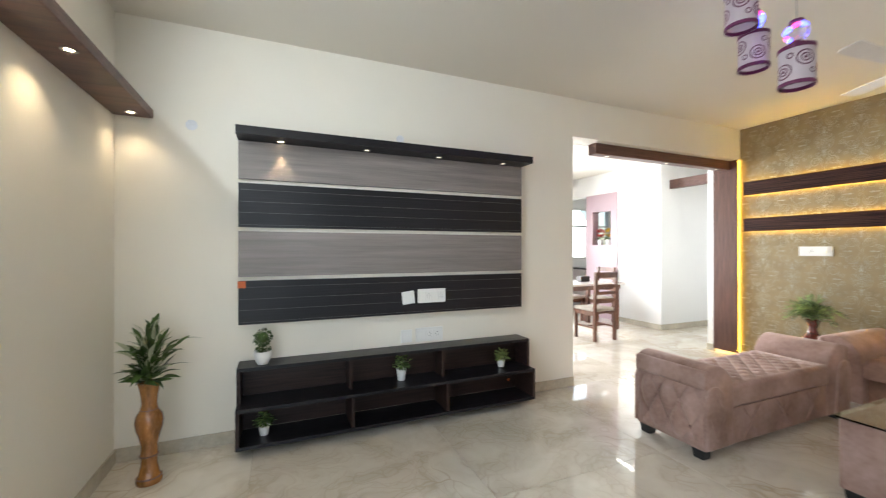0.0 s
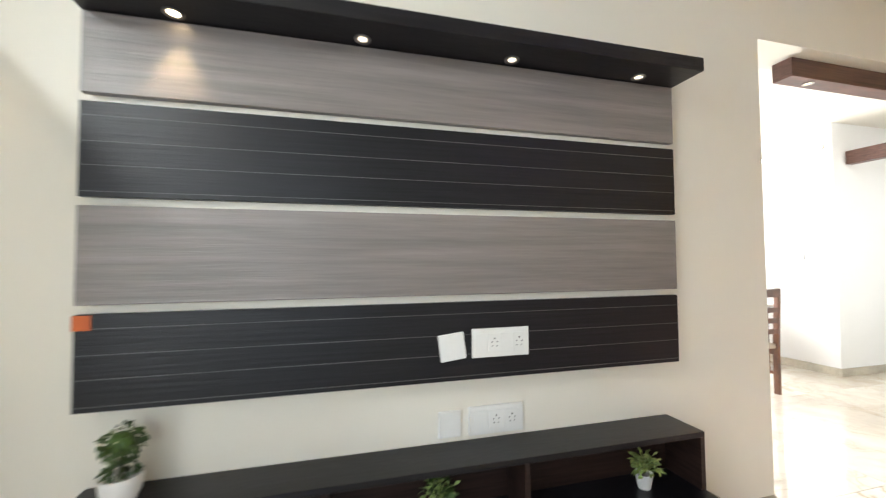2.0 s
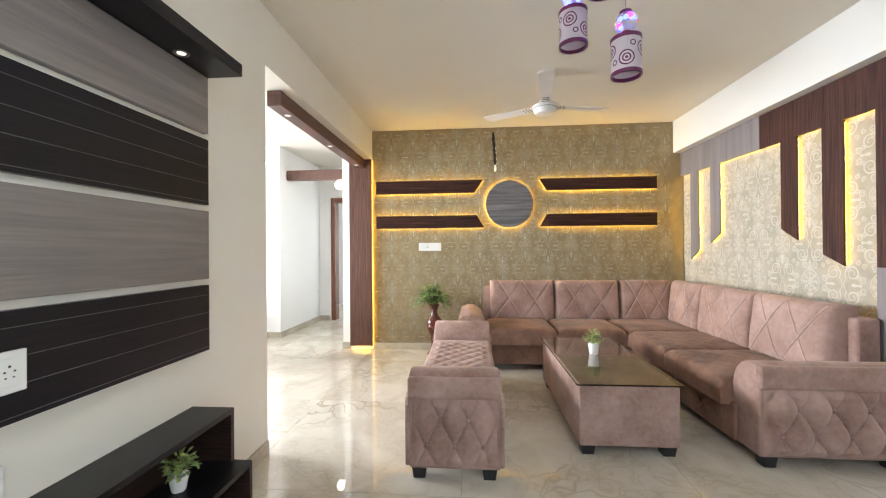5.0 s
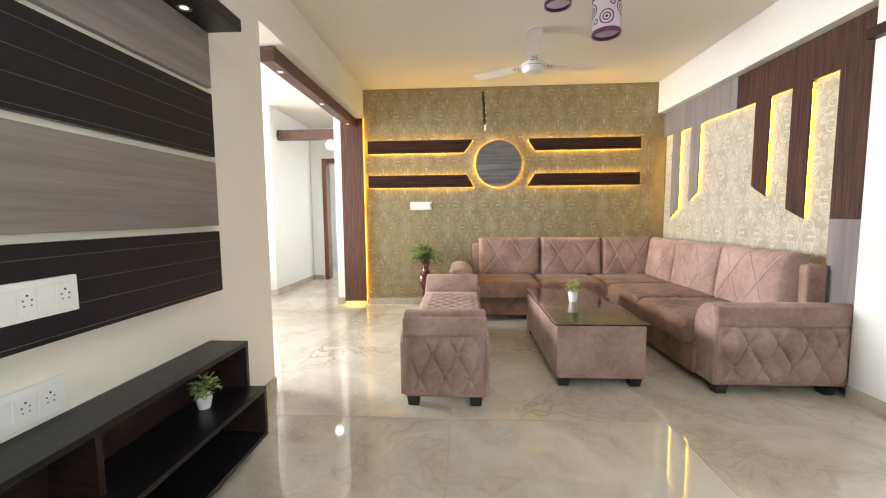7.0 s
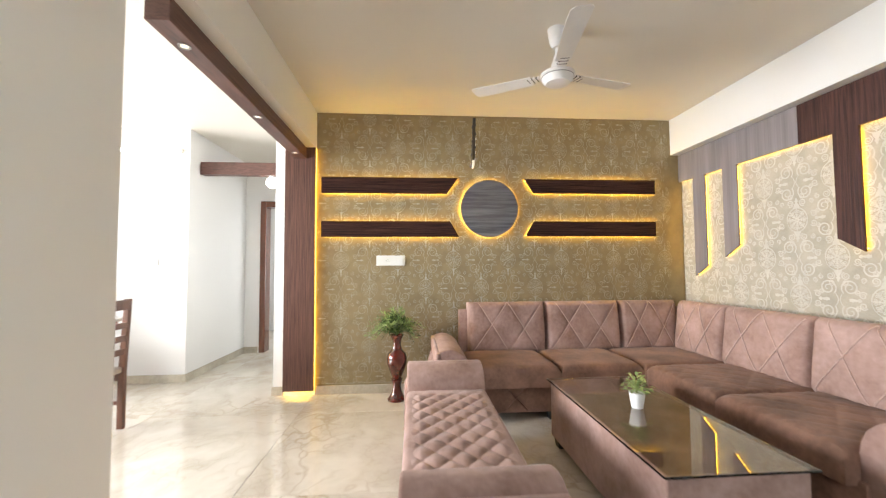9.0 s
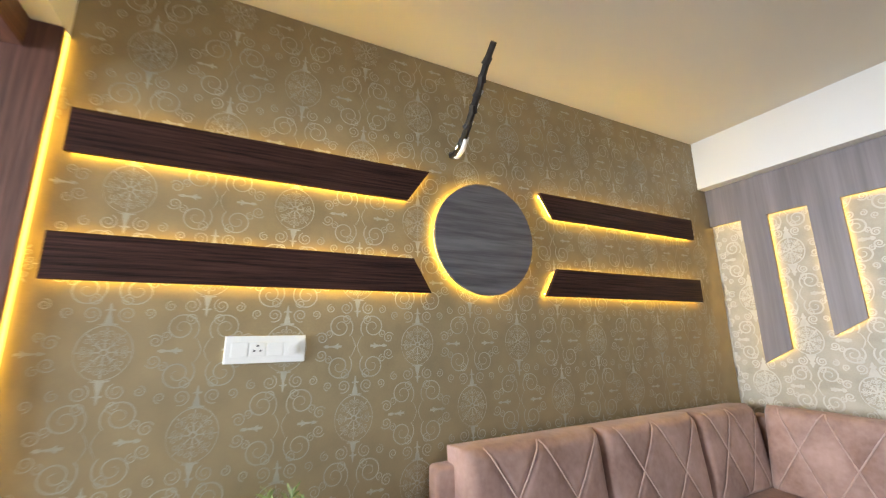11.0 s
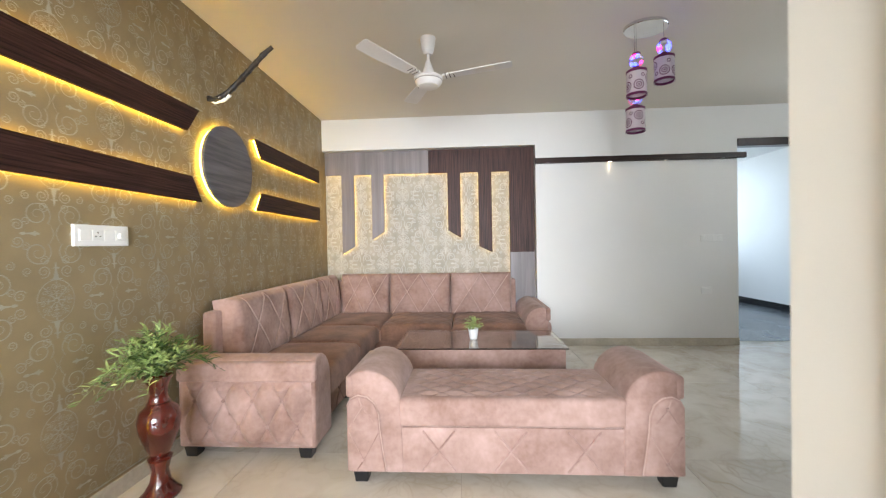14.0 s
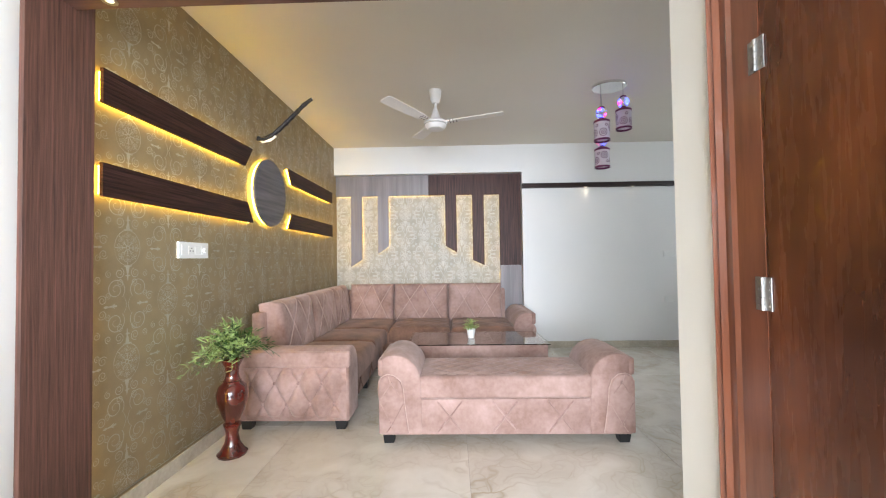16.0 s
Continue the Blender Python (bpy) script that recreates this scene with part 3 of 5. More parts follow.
def plate(x0, x1, z0, z1, y, label, cells, roll=0.0):
    """A white modular plate on a wall that faces south."""
    cx, cz = (x0 + x1) / 2, (z0 + z1) / 2
    t = thing("wall_socket" if cells else "blank_plate", (cx, y, cz), label, "switch plate")
    part("plate", box(x0, x1, y - 0.012, y, z0, z1, 0.003), PLASTIC, t)
    n = len(cells)
    for i, c in enumerate(cells):
        a = x0 + 0.014 + (x1 - x0 - 0.028) * i / n
        e = x0 + 0.014 + (x1 - x0 - 0.028) * (i + 1) / n - 0.004
        q = part("module", box(a, e, y - 0.0145, y - 0.011, z0 + 0.018, z1 - 0.018, 0.0015), PLASTIC, t)
        if c == "s":
            mx = (a + e) / 2
            for dx, dz, r in ((0, 0.016, 0.0034), (-0.011, 0.003, 0.0027), (0.011, 0.003, 0.0027), (-0.009, -0.012, 0.0024), (0.009, -0.012, 0.0024)):
                part("pin_hole", ball((mx + dx, y - 0.0142, cz + dz), r, 8, 6), SOCKET, q)
    t.rotation_euler = (0, radians(roll), 0)
    return t


plate(0.69, 0.788, 0.876, 0.974, FACE, "white blank plate hanging slightly crooked on the black board", "", -7)
plate(0.816, 1.047, 0.879, 0.987, FACE, "white double socket plate on the black board", "_s_s")
plate(0.705, 0.795, 0.562, 0.662, YT, "white blank plate on the cream wall", "")
plate(0.827, 1.059, 0.558, 0.669, YT, "white switch and twin socket plate on the cream wall", "_ss")
solid("sticker", box(X0 - 0.004, X0 + 0.044, FACE - 0.0016, FACE - 0.0004, 1.04, 1.085), ORANGE, "small orange paper sticker on the black board", "sticker", at=(X0 + 0.02, FACE, 1.06))
solid("sticker", lathe([(0.013, 0), (0.013, 0.001)], 0, 0, 0, 16), ORANGE, "small round orange-brown sticker inside the television shelf", "sticker").matrix_world = pose(1.684, YT - 0.0125, 0.153, 90, 0, 0)
for x, z, s in ((-0.70, 2.10, 0.035), (0.70, 2.16, 0.032)):
    solid("putty_patch", lathe([(s, 0), (s * 0.7, 0.0015)], 0, 0, 0, 9), PUTTY, "pale blue-white filler patch on the cream wall", "wall patch").matrix_world = pose(x, YT - 0.0005, z, 90, 0, 0)

unit = thing("tv_unit", (0.66, YT, 0.06), "dark stepped two-tier open television shelf hung on the wall", "tv unit")
T = 0.022
part("top_board", box(X0, X1, 2.805, YT, 0.520, 0.542, 0.001, 1), BLACKWOOD, unit)
part("middle_board", box(X0, X1, 2.722, YT, 0.289, 0.311, 0.001, 1), BLACKWOOD, unit)
part("bottom_board", box(X0, X1, 2.722, YT, 0.06, 0.082, 0.001, 1), BLACKWOOD, unit)
part("back_board", box(X0 + T, X1 - T, YT - 0.012, YT - 0.001, 0.083, 0.519), WENGE, unit)
for x in (X0, X1 - T):
    part("side_board", box(x, x + T, 2.805, YT, 0.311, 0.520, 0.001, 1), WENGE, unit)
    part("side_board", box(x, x + T, 2.722, YT, 0.082, 0.289, 0.001, 1), WENGE, unit)
for x in (0.28, 0.985):
    part("divider", box(x, x + T, 2.83, YT - 0.012, 0.311, 0.520), WENGE, unit)
    part("divider", box(x, x + T, 2.735, YT - 0.012, 0.082, 0.289), WENGE, unit)


# ---- plants ----
def leaf_mesh(length, width, bend, n=5):
    """One pointed leaf along +x that droops, folded along its rib."""
    bm = bmesh.new()
    rows = []
    for i in range(n + 1):
        s = i / n
        w = width * math.sin(math.pi * min(1, s * 0.93 + 0.07)) ** 0.8 * (1 - 0.15 * s)
        x, z = length * s * (1 - 0.15 * bend * s), -bend * length * s * s * 0.6
        rows.append((bm.verts.new((x, -w, z + w * 0.35)), bm.verts.new((x, 0, z)), bm.verts.new((x, w, z + w * 0.35))))
    for a, c in zip(rows, rows[1:]):
        bm.faces.new((a[0], a[1], c[1], c[0]))
        bm.faces.new((a[1], a[2], c[2], c[1]))
    return bm


def foliage(c, count, spread, height, length, width, rng, up=(20, 80), stems=True, bm=None):
    """Many small leaves on thin stems that fan out from c."""
    bm = bm if bm is not None else bmesh.new()
    for i in range(count):
        az, el = rng.uniform(0, 360), radians(rng.uniform(*up))
        reach = rng.uniform(0.35, 1.0)
        d = Vector((math.cos(radians(az)) * math.cos(el) * spread, math.sin(radians(az)) * math.cos(el) * spread, math.sin(el) * height))
        p = Vector(c) + d * reach
        if stems and i % 3 == 0:
            tube([c, Vector(c) + d * reach * 0.5 + Vector((0, 0, 0.02)), p], 0.0013, 3, bm)
        own = leaf_mesh(length * rng.uniform(0.7, 1.2), width * rng.uniform(0.8, 1.2), rng.uniform(0.1, 0.9), 3)
        own.transform(Matrix.Translation(p) @ Euler((rng.uniform(-0.6, 0.6), -el * rng.uniform(0.2, 1.0), radians(az + rng.uniform(-50, 50)))).to_matrix().to_4x4())
        join(bm, own)
    return bm


def small_pot(x, y, z, r, h, label, kind, seed, group=""):
    rng = random.Random(seed)
    t = thing("potted_plant", (x, y, z), label, "potted plant", group)
    if kind == "bowl":
        prof = [(r * 0.55, 0), (r * 0.62, 0.004), (r * 0.92, h * 0.45), (r, h * 0.85), (r * 0.96, h), (r * 0.86, h), (r * 0.8, h * 0.85)]
    else:
        prof = [(r * 0.66, 0), (r * 0.7, 0.003), (r * 0.97, h * 0.96), (r, h), (r * 0.9, h), (r * 0.84, h * 0.85)]
    part("pot", lathe(prof, x, y, z, 24), CERAMIC, t, "white ceramic pot", True)
    if kind == "bowl":
        bm = tube([(x, y, z + h * 0.8), (x, y, z + h + 0.03)], 0.005)
        part("stem", bm, STEM, t)
        bm = bmesh.new()
        for cz, rad, n in ((z + h + 0.02, 0.045, 60), (z + h + 0.088, 0.05, 170)):
            for i in range(n):
                v = Vector((rng.gauss(0, 1), rng.gauss(0, 1), rng.gauss(0, 1))).normalized()
                if cz < z + h + 0.05:
                    v.z *= 0.4
                own = leaf_mesh(0.02, 0.007, 0.3, 2)
                own.transform(Matrix.Translation(Vector((x, y, cz)) + v * rad * rng.uniform(0.75, 1.05)) @ v.to_track_quat("X", "Z").to_matrix().to_4x4() @ Euler((rng.uniform(0, 6), 0.9, 0)).to_matrix().to_4x4())
                join(bm, own)
        part("leaves", bm, LEAF, t, "clipped round ball of leaves")
        part("core", ball((x, y, z + h + 0.088), 0.036), LEAF, t)
        bm = bmesh.new()
        for i in range(26):
            v = Vector((rng.gauss(0, 1), rng.gauss(0, 1), rng.gauss(0, 1))).normalized()
            ball(Vector((x, y, z + h + 0.088)) + v * 0.05, 0.0035, 5, 4, bm)
        part("blossoms", bm, LILY, t)
    else:
        part("leaves", foliage((x, y, z + h * 0.9), 70, r * 1.6, r * 2.4, 0.032, 0.008, rng, (10, 85)), LEAF if kind == "dark" else LEAFB, t)
        part("tips", foliage((x, y, z + h * 0.9), 58, r * 2.0, r * 2.7, 0.026, 0.0065, rng, (15, 85)), LEAFY if kind != "dark" else LEAFB, t)
    return t


small_pot(-0.275, 2.875, 0.542, 0.055, 0.085, "round topiary plant in a white pot on the television shelf", "bowl", 3)
small_pot(0.676, 2.885, 0.311, 0.04, 0.085, "small green plant in a white pot on the shelf", "dark", 5)
small_pot(1.545, 2.885, 0.311, 0.036, 0.06, "small bushy plant in a round white pot on the shelf", "bright", 6)
small_pot(-0.267, 2.86, 0.082, 0.036, 0.06, "small plant in a white pot on the lowest shelf", "dark", 7)


def wood_vase(x, y):
    t = thing("floor_vase", (x, y, 0), "turned varnished wooden floor vase with lily leaves beside the corner", "floor vase")
    prof = [(0.066, 0), (0.071, 0.012), (0.069, 0.03), (0.055, 0.045), (0.05, 0.075), (0.044, 0.10), (0.045, 0.138), (0.051, 0.147), (0.045, 0.156), (0.043, 0.20), (0.054, 0.24), (0.072, 0.29), (0.077, 0.325), (0.07, 0.36),
            (0.05, 0.388), (0.047, 0.394), (0.042, 0.42), (0.045, 0.46), (0.056, 0.51), (0.063, 0.535), (0.053, 0.535), (0.04, 0.49), (0.03, 0.44)]
    prof = [(r * 0.88, z * 1.04) for r, z in prof]
    part("body", lathe(prof, x, y, 0, 36), VASEWOOD, t, "glossy orange-brown wood", True)
    for z, r in ((0.406, 0.0418), (0.153, 0.0449), (0.033, 0.0598)):
        part("band", lathe([(r - 0.006, -0.006), (r + 0.0015, -0.002), (r + 0.0015, 0.002), (r - 0.006, 0.006)], x, y, z, 36), CHAIRWOOD, t, "dark turned groove", True)
    rng = random.Random(11)
    kinds = [leaf_mesh(0.118, 0.0165, bnd, 7) for bnd in (0.25, 0.7, 1.15)]
    metas = []
    for k, m in ((0, LEAF), (1, LEAF), (2, LEAF), (1, LILY)):
        me = bpy.data.meshes.new("leaf")
        kinds[k].to_mesh(me)
        me.materials.append(m)
        for p in me.polygons:
            p.use_smooth = True
        metas.append(me)
    for i in range(112):
        az, el = rng.uniform(0, 2 * math.pi), radians(rng.uniform(42, 87) if i % 4 else rng.uniform(8, 45))
        reach = rng.uniform(0.03, 0.20) * (1 if i % 4 else 0.4)
        top = Vector((x, y, 0.55))
        d = Vector((math.cos(az) * math.cos(el), math.sin(az) * math.cos(el), math.sin(el) * 1.25 + 0.12))
        if d.x < 0:
            d.x *= 0.75
        if (top + d * (reach + 0.14)).x < XW + 0.02:
            d.x = abs(d.x) * 0.4
        p = top + d * reach
        if (p + d * 0.15).y > YT - 0.02:
            d.y = -abs(d.y)
            p = top + d * reach
        part("stem", tube([top, top + Vector((d.x * 0.3, d.y * 0.3, d.z * 0.8)) * reach, p], 0.0022, 4), STEM, t)
        ob = new("leaf", metas[3 if i % 4 == 3 else i % 3])
        ob.parent = t
        ob.matrix_basis = Matrix.Translation(p - Vector((x, y, 0))) @ d.to_track_quat("X", "Z").to_matrix().to_4x4() @ Euler((rng.uniform(-1, 1), rng.uniform(-0.2, 0.3), rng.uniform(-0.4, 0.4))).to_matrix().to_4x4() @ Matrix.Scale(rng.uniform(0.7, 1.2), 4)


wood_vase(-0.845, 2.686)


def lacquer_vase(x, y):
    t = thing("floor_vase", (x, y, 0), "tall maroon lacquered floor vase with slender green leaves beside the sofa", "floor vase")
    prof = [(0.085, 0), (0.088, 0.012), (0.07, 0.03), (0.045, 0.075), (0.036, 0.13), (0.05, 0.18), (0.036, 0.195), (0.06, 0.245), (0.088, 0.33), (0.093, 0.38), (0.08, 0.425), (0.048, 0.455), (0.036, 0.50),
            (0.042, 0.545), (0.062, 0.585), (0.066, 0.592), (0.056, 0.592), (0.038, 0.55), (0.03, 0.5)]
    part("body", lathe(prof, x, y, 0, 40), VASERED, t, "glossy maroon lacquer", True)
    for z in (0.185, 0.452):
        part("band", lathe([(0.044, 0), (0.053, 0.006), (0.044, 0.012)], x, y, z, 32), VASERED, t, smooth=True)
    rng = random.Random(21)
    dark, bright = bmesh.new(), bmesh.new()
    for i in range(120):
        az, el = rng.uniform(0, 2 * math.pi), radians(rng.uniform(12, 84))
        L = rng.uniform(0.14, 0.33)
        d = Vector((math.cos(az) * math.cos(el), math.sin(az) * math.cos(el), math.sin(el) * 0.85))
        if x + d.x * L > XG - 0.05:
            d.x *= 0.3
        c = Vector((x, y, 0.585))
        mid, end = c + d * L * 0.6 + Vector((0, 0, 0.035)), c + d * L - Vector((0, 0, 0.11 * math.cos(el) * L / 0.33))
        bm = dark if i % 5 < 2 else bright
        tube([c, c.lerp(mid, 0.5) + Vector((0, 0, 0.012)), mid, end], 0.0015, 3, bm)
        for k in range(13):
            s = (0.45 if bm is bright else 0.25) + 0.55 * k / 12
            p = c.lerp(mid, s / 0.6) if s < 0.6 else mid.lerp(end, min(1.0, (s - 0.6) / 0.4))
            own = leaf_mesh(rng.uniform(0.028, 0.056), rng.uniform(0.0038, 0.006), 0.4, 3)
            q = (d * 0.9 + Vector((rng.uniform(-1, 1), rng.uniform(-1, 1), rng.uniform(-0.6, 0.8)))).normalized()
            own.transform(Matrix.Translation(p) @ q.to_track_quat("X", "Z").to_matrix().to_4x4() @ Euler((rng.uniform(-1.2, 1.2), 0, 0)).to_matrix().to_4x4())
            join(bm, own)
    part("leaves", dark, LEAF, t, "dark slender leaves")
    part("leaves", bright, LEAFB, t, "fresh light green leaves")


lacquer_vase(4.745, 2.21)


# ---- ledges with downlights ----
tub = thing("tube_light", (XW, 1.3, 2.32), "white tube light above the wooden ledge", "lamp")
part("batten", box(XW, XW + 0.03, 0.68, 1.92, 2.32, 2.36, 0.004), PLASTIC, tub)
led_w = thing("wall_ledge", (XW, 1.9, 2.08), "dark brown wooden ledge with lit downlights on the cream wall", "ledge")
part("board", box(XW, -0.902, 0.8, 2.972, 2.107, 2.16, 0.003), BROWNX, led_w)
part("lipping", box(-0.902, -0.898, 0.8, 2.972, 2.107, 2.16, 0.001, 1), BROWNX, led_w)
downlight(-0.968, 2.09, 2.1065, LAMPON, "small round downlight, lit", "west ledge downlights")
downlight(-0.985, 2.88, 2.1065, LAMPON, "small round downlight, lit", "west ledge downlights")
led_s = thing("wall_ledge", (1.23, YS, 2.16), "long dark brown grained ledge with small downlights on the white wall", "ledge")
part("board", prism([(0.056, 2.137), (2.406, 2.137), (2.406, 2.198), (0.056, 2.198)], "y", YS, -0.582, 0.002, 1), WENGE, led_s)
for x, lens in ((2.27, LAMPOFF), (1.554, LAMPON), (0.933, LAMPDIM), (0.31, LAMPOFF)):
    downlight(x, -0.605 if lens != LAMPOFF else -0.608, 2.1365, lens, "small round downlight under the ledge", "south ledge downlights")

# ---- boxes over the doorways ----
beam = thing("wooden_beam_box", (3.85, 3.14, 2.32), "brown laminate beam box with three small lamps under the lintel", "beam")
part("box", box(2.778, 4.905, 3.085, 3.19, 2.268, LINTEL, 0.002, 1), BROWNX, beam)
for x in (2.98, 3.86, 4.72):
    downlight(x, 3.137, 2.2675, LAMPDIM, "small round downlight in the beam box", "beam box downlights")
beam2 = thing("wooden_beam_box", (5.74, 3.95, 2.35), "brown laminate beam across the passage", "beam")
part("box", box(5.69, 5.79, YT + 0.39, 4.48, 2.285, 2.428, 0.002, 1), BROWNX, beam2)
globe = thing("globe_lamp", (5.74, 3.70, 2.285), "small white glowing globe lamp under the passage beam", "lamp")
part("cap", lathe([(0.03, -0.02), (0.035, 0.0)], 5.74, 3.70, 2.285, 16), METAL, globe)
part("globe", ball((5.74, 3.70, 2.205), 0.065, 20, 14), BULB, globe, smooth=True)
tubel = thing("tube_light", (5.49, 4.96, 2.52), "white tube light on the passage wall", "lamp")
part("batten", box(5.465, 5.499, 4.56, 5.34, 2.47, 2.51, 0.004), PLASTIC, tubel)
part("tube", tube([(5.45, 4.58, 2.485), (5.45, 5.32, 2.485)], 0.014, 10), TUBE, tubel)


# ---- gold wall boards with light strips behind ----
def backlit(name, outline, axis, face, back, wall, mat_, label, category, led, inset=0.014, group="", strip=None):
    """A board held off the wall, with a light strip behind each of its edges."""
    k = len(outline)
    c = (sum(p[0] for p in outline) / k, sum(p[1] for p in outline) / k)
    at = (wall, c[0], c[1]) if axis == "x" else (c[0], wall, c[1])
    t = thing(name, at, label, category, group)
    part("board", prism(outline, axis, face, back, 0.001, 1), mat_, t)
    lo, hi = min(back, wall), max(back, wall)
    g = (hi - lo) * 0.2
    area2 = sum(outline[i][0] * outline[(i + 1) % k][1] - outline[(i + 1) % k][0] * outline[i][1] for i in range(k))
    sgn = 1 if area2 > 0 else -1
    for i in range(k):
        if i not in led:
            continue
        p, q = Vector(outline[i]), Vector(outline[(i + 1) % k])
        d = (q - p).normalized()
        nrm = Vector((-d.y, d.x)) * sgn
        a, e = p + d * 0.012 + nrm * inset, q - d * 0.012 + nrm * inset
        part("light_strip", prism([a, e, e + nrm * 0.004, a + nrm * 0.004], axis, lo + g, hi - g), strip or LED, t, "yellow light strip behind the edge")
    return t


GF, GB = 4.917, 4.935
WALLX = XG - 0.002
G = "backlit bars on the gold wall"
backlit("backlit_bar", [(2.945, 1.936), (1.725, 1.936), (1.614, 2.095), (2.945, 2.095)], "x", GF, GB, WALLX, BROWNH, "dark brown wooden bar with yellow light behind", "wall bar", (0, 1, 2, 3), group=G)
backlit("backlit_bar", [(2.945, 1.508), (1.606, 1.508), (1.694, 1.662), (2.945, 1.662)], "x", GF, GB, WALLX, BROWNH, "dark brown wooden bar with yellow light behind", "wall bar", (0, 1, 2, 3), group=G)
backlit("backlit_bar", [(-0.43, 1.949), (0.850, 1.949), (0.941, 2.092), (-0.43, 2.092)], "x", GF, GB, WALLX, BROWNH, "dark brown wooden bar with yellow light behind", "wall bar", (0, 1, 2, 3), group=G)
backlit("backlit_bar", [(-0.43, 1.513), (0.936, 1.513), (0.847, 1.664), (-0.43, 1.664)], "x", GF, GB, WALLX, BROWNH, "dark brown wooden bar with yellow light behind", "wall bar", (0, 1, 2, 3), group=G)
DISC = [(1.299 + 0.288 * math.cos(2 * math.pi * i / 56), 1.792 + 0.288 * math.sin(2 * math.pi * i / 56)) for i in range(56)]
disc = thing("backlit_disc", (WALLX, 1.303, 1.79), "round grey wood disc with yellow light behind", "wall disc")
part("board", prism(DISC, "x", GF, GB), mk("grey_disc_laminate", (0.12, 0.112, 0.118), 0.4, var=0.3, scale=2, fine=9, bump=0.5, stretch=(4, 0.9, 16)), disc)
ring = bmesh.new()
for r0, r1 in ((0.270, 0.276),):
    o = [[ring.verts.new((xx, 1.303 + r * math.cos(2 * math.pi * i / 56), 1.792 + r * math.sin(2 * math.pi * i / 56))) for i in range(56)] for r, xx in ((r0, GB + 0.003), (r1, GB + 0.003), (r1, WALLX - 0.004), (r0, WALLX - 0.004))]
    for a, c in zip(o, o[1:] + o[:1]):
        for i in range(56):
            ring.faces.new((a[i], a[(i + 1) % 56], c[(i + 1) % 56], c[i]))
part("light_strip", ring, LED, disc, "yellow light strip behind the edge")
backlit("backlit_pilaster", [(3.0, 0.05), (3.285, 0.05), (3.285, 2.388), (3.0, 2.388)], "x", 4.905, 4.925, XG, BROWNPIL, "tall brown ribbed panel with yellow light behind at the doorway", "wall panel", (0, 3), strip=LEDS)

sb = thing("switch_board", (WALLX, 2.278, 1.278), "white modular switch board on the gold wallpaper", "switch plate")
part("plate", box(WALLX - 0.014, WALLX, 2.139, 2.417, 1.228, 1.327, 0.003), PLASTIC, sb)
for i in range(4):
    y1 = 2.395 - i * 0.06
    q = part("module", box(WALLX - 0.0175, WALLX - 0.013, y1 - 0.054, y1, 1.252, 1.303, 0.0015), PLASTIC, sb)
    if i == 1:
        for dy, dz in ((0, 0.014), (-0.011, -0.004), (0.011, -0.004)):
            part("pin_hole", ball((WALLX - 0.0172, y1 - 0.027 + dy, 1.277 + dz), 0.004, 8, 6), SOCKET, q)
    if i == 3:
        part("regulator_knob", prism([(y1 - 0.027 + 0.015 * math.cos(a * math.pi / 8), 1.277 + 0.015 * math.sin(a * math.pi / 8)) for a in range(16)], "x", WALLX - 0.030, WALLX - 0.0172), PLASTIC, q)
ss = thing("switch_board", (0.41, YS, 1.232), "white switch board on the white wall", "switch plate")
part("plate", box(0.30, 0.54, YS, YS + 0.012, 1.19, 1.27, 0.003), PLASTIC, ss)
for i in range(4):
    part("module", box(0.315 + i * 0.054, 0.364 + i * 0.054, YS + 0.011, YS + 0.015, 1.206, 1.254, 0.0015), PLASTIC, ss)
s2 = thing("wall_socket", (0.485, YS, 0.63), "white low socket plate on the white wall", "switch plate")
part("plate", box(0.43, 0.54, YS, YS + 0.012, 0.59, 0.67, 0.003), PLASTIC, s2)
part("module", box(0.455, 0.515, YS + 0.011, YS + 0.015, 0.605, 0.655, 0.0015), PLASTIC, s2)
s3 = thing("switch_board", (5.50, 4.86, 1.28), "white switch board on the passage wall", "switch plate")
part("plate", box(5.488, 5.50, 4.79, 5.0, 1.24, 1.32, 0.003), PLASTIC, s3)

cord = thing("taped_cable_end", (4.95, 1.47, 2.22), "black taped cable end sticking out of the gold wall", "cable")
part("cable", tube([(4.952, 1.472, 2.225), (4.90, 1.472, 2.215), (4.82, 1.476, 2.25), (4.72, 1.487, 2.33), (4.62, 1.497, 2.42), (4.54, 1.507, 2.49), (4.48, 1.512, 2.53)], 0.020, 9, None, 0.014), BLACKTAPE, cord, "black insulating tape", True)
part("loop", tube([(4.95, 1.468, 2.228), (4.91, 1.465, 2.200), (4.85, 1.466, 2.21), (4.80, 1.472, 2.245)], 0.013, 8), CERAMIC, cord, "white conduit end", True)
wraps = [Vector(p) for p in ((4.83, 1.476, 2.246), (4.765, 1.482, 2.293), (4.70, 1.489, 2.348), (4.655, 1.494, 2.387), (4.60, 1.499, 2.437), (4.545, 1.506, 2.486))]
for k, p in enumerate(wraps):
    d = Vector((-0.72, 0.1 + 0.25 * (-1) ** k, 0.62)).normalized() * (0.011 + 0.004 * (k % 3))
    part("tape_wrap", tube([p - d, p - d * 0.4, p + d * 0.5, p + d], 0.0235 - 0.0008 * k, 9, None, 0.017), BLACKTAPE, cord, smooth=True)
for k, p in enumerate(wraps[:4]):
    part("wire_end", tube([p + Vector((0.006, -0.017, 0.004)), p + Vector((-0.008, -0.021, 0.012)), p + Vector((-0.02, -0.020, 0.018))], 0.0045, 5), CERAMIC, cord)
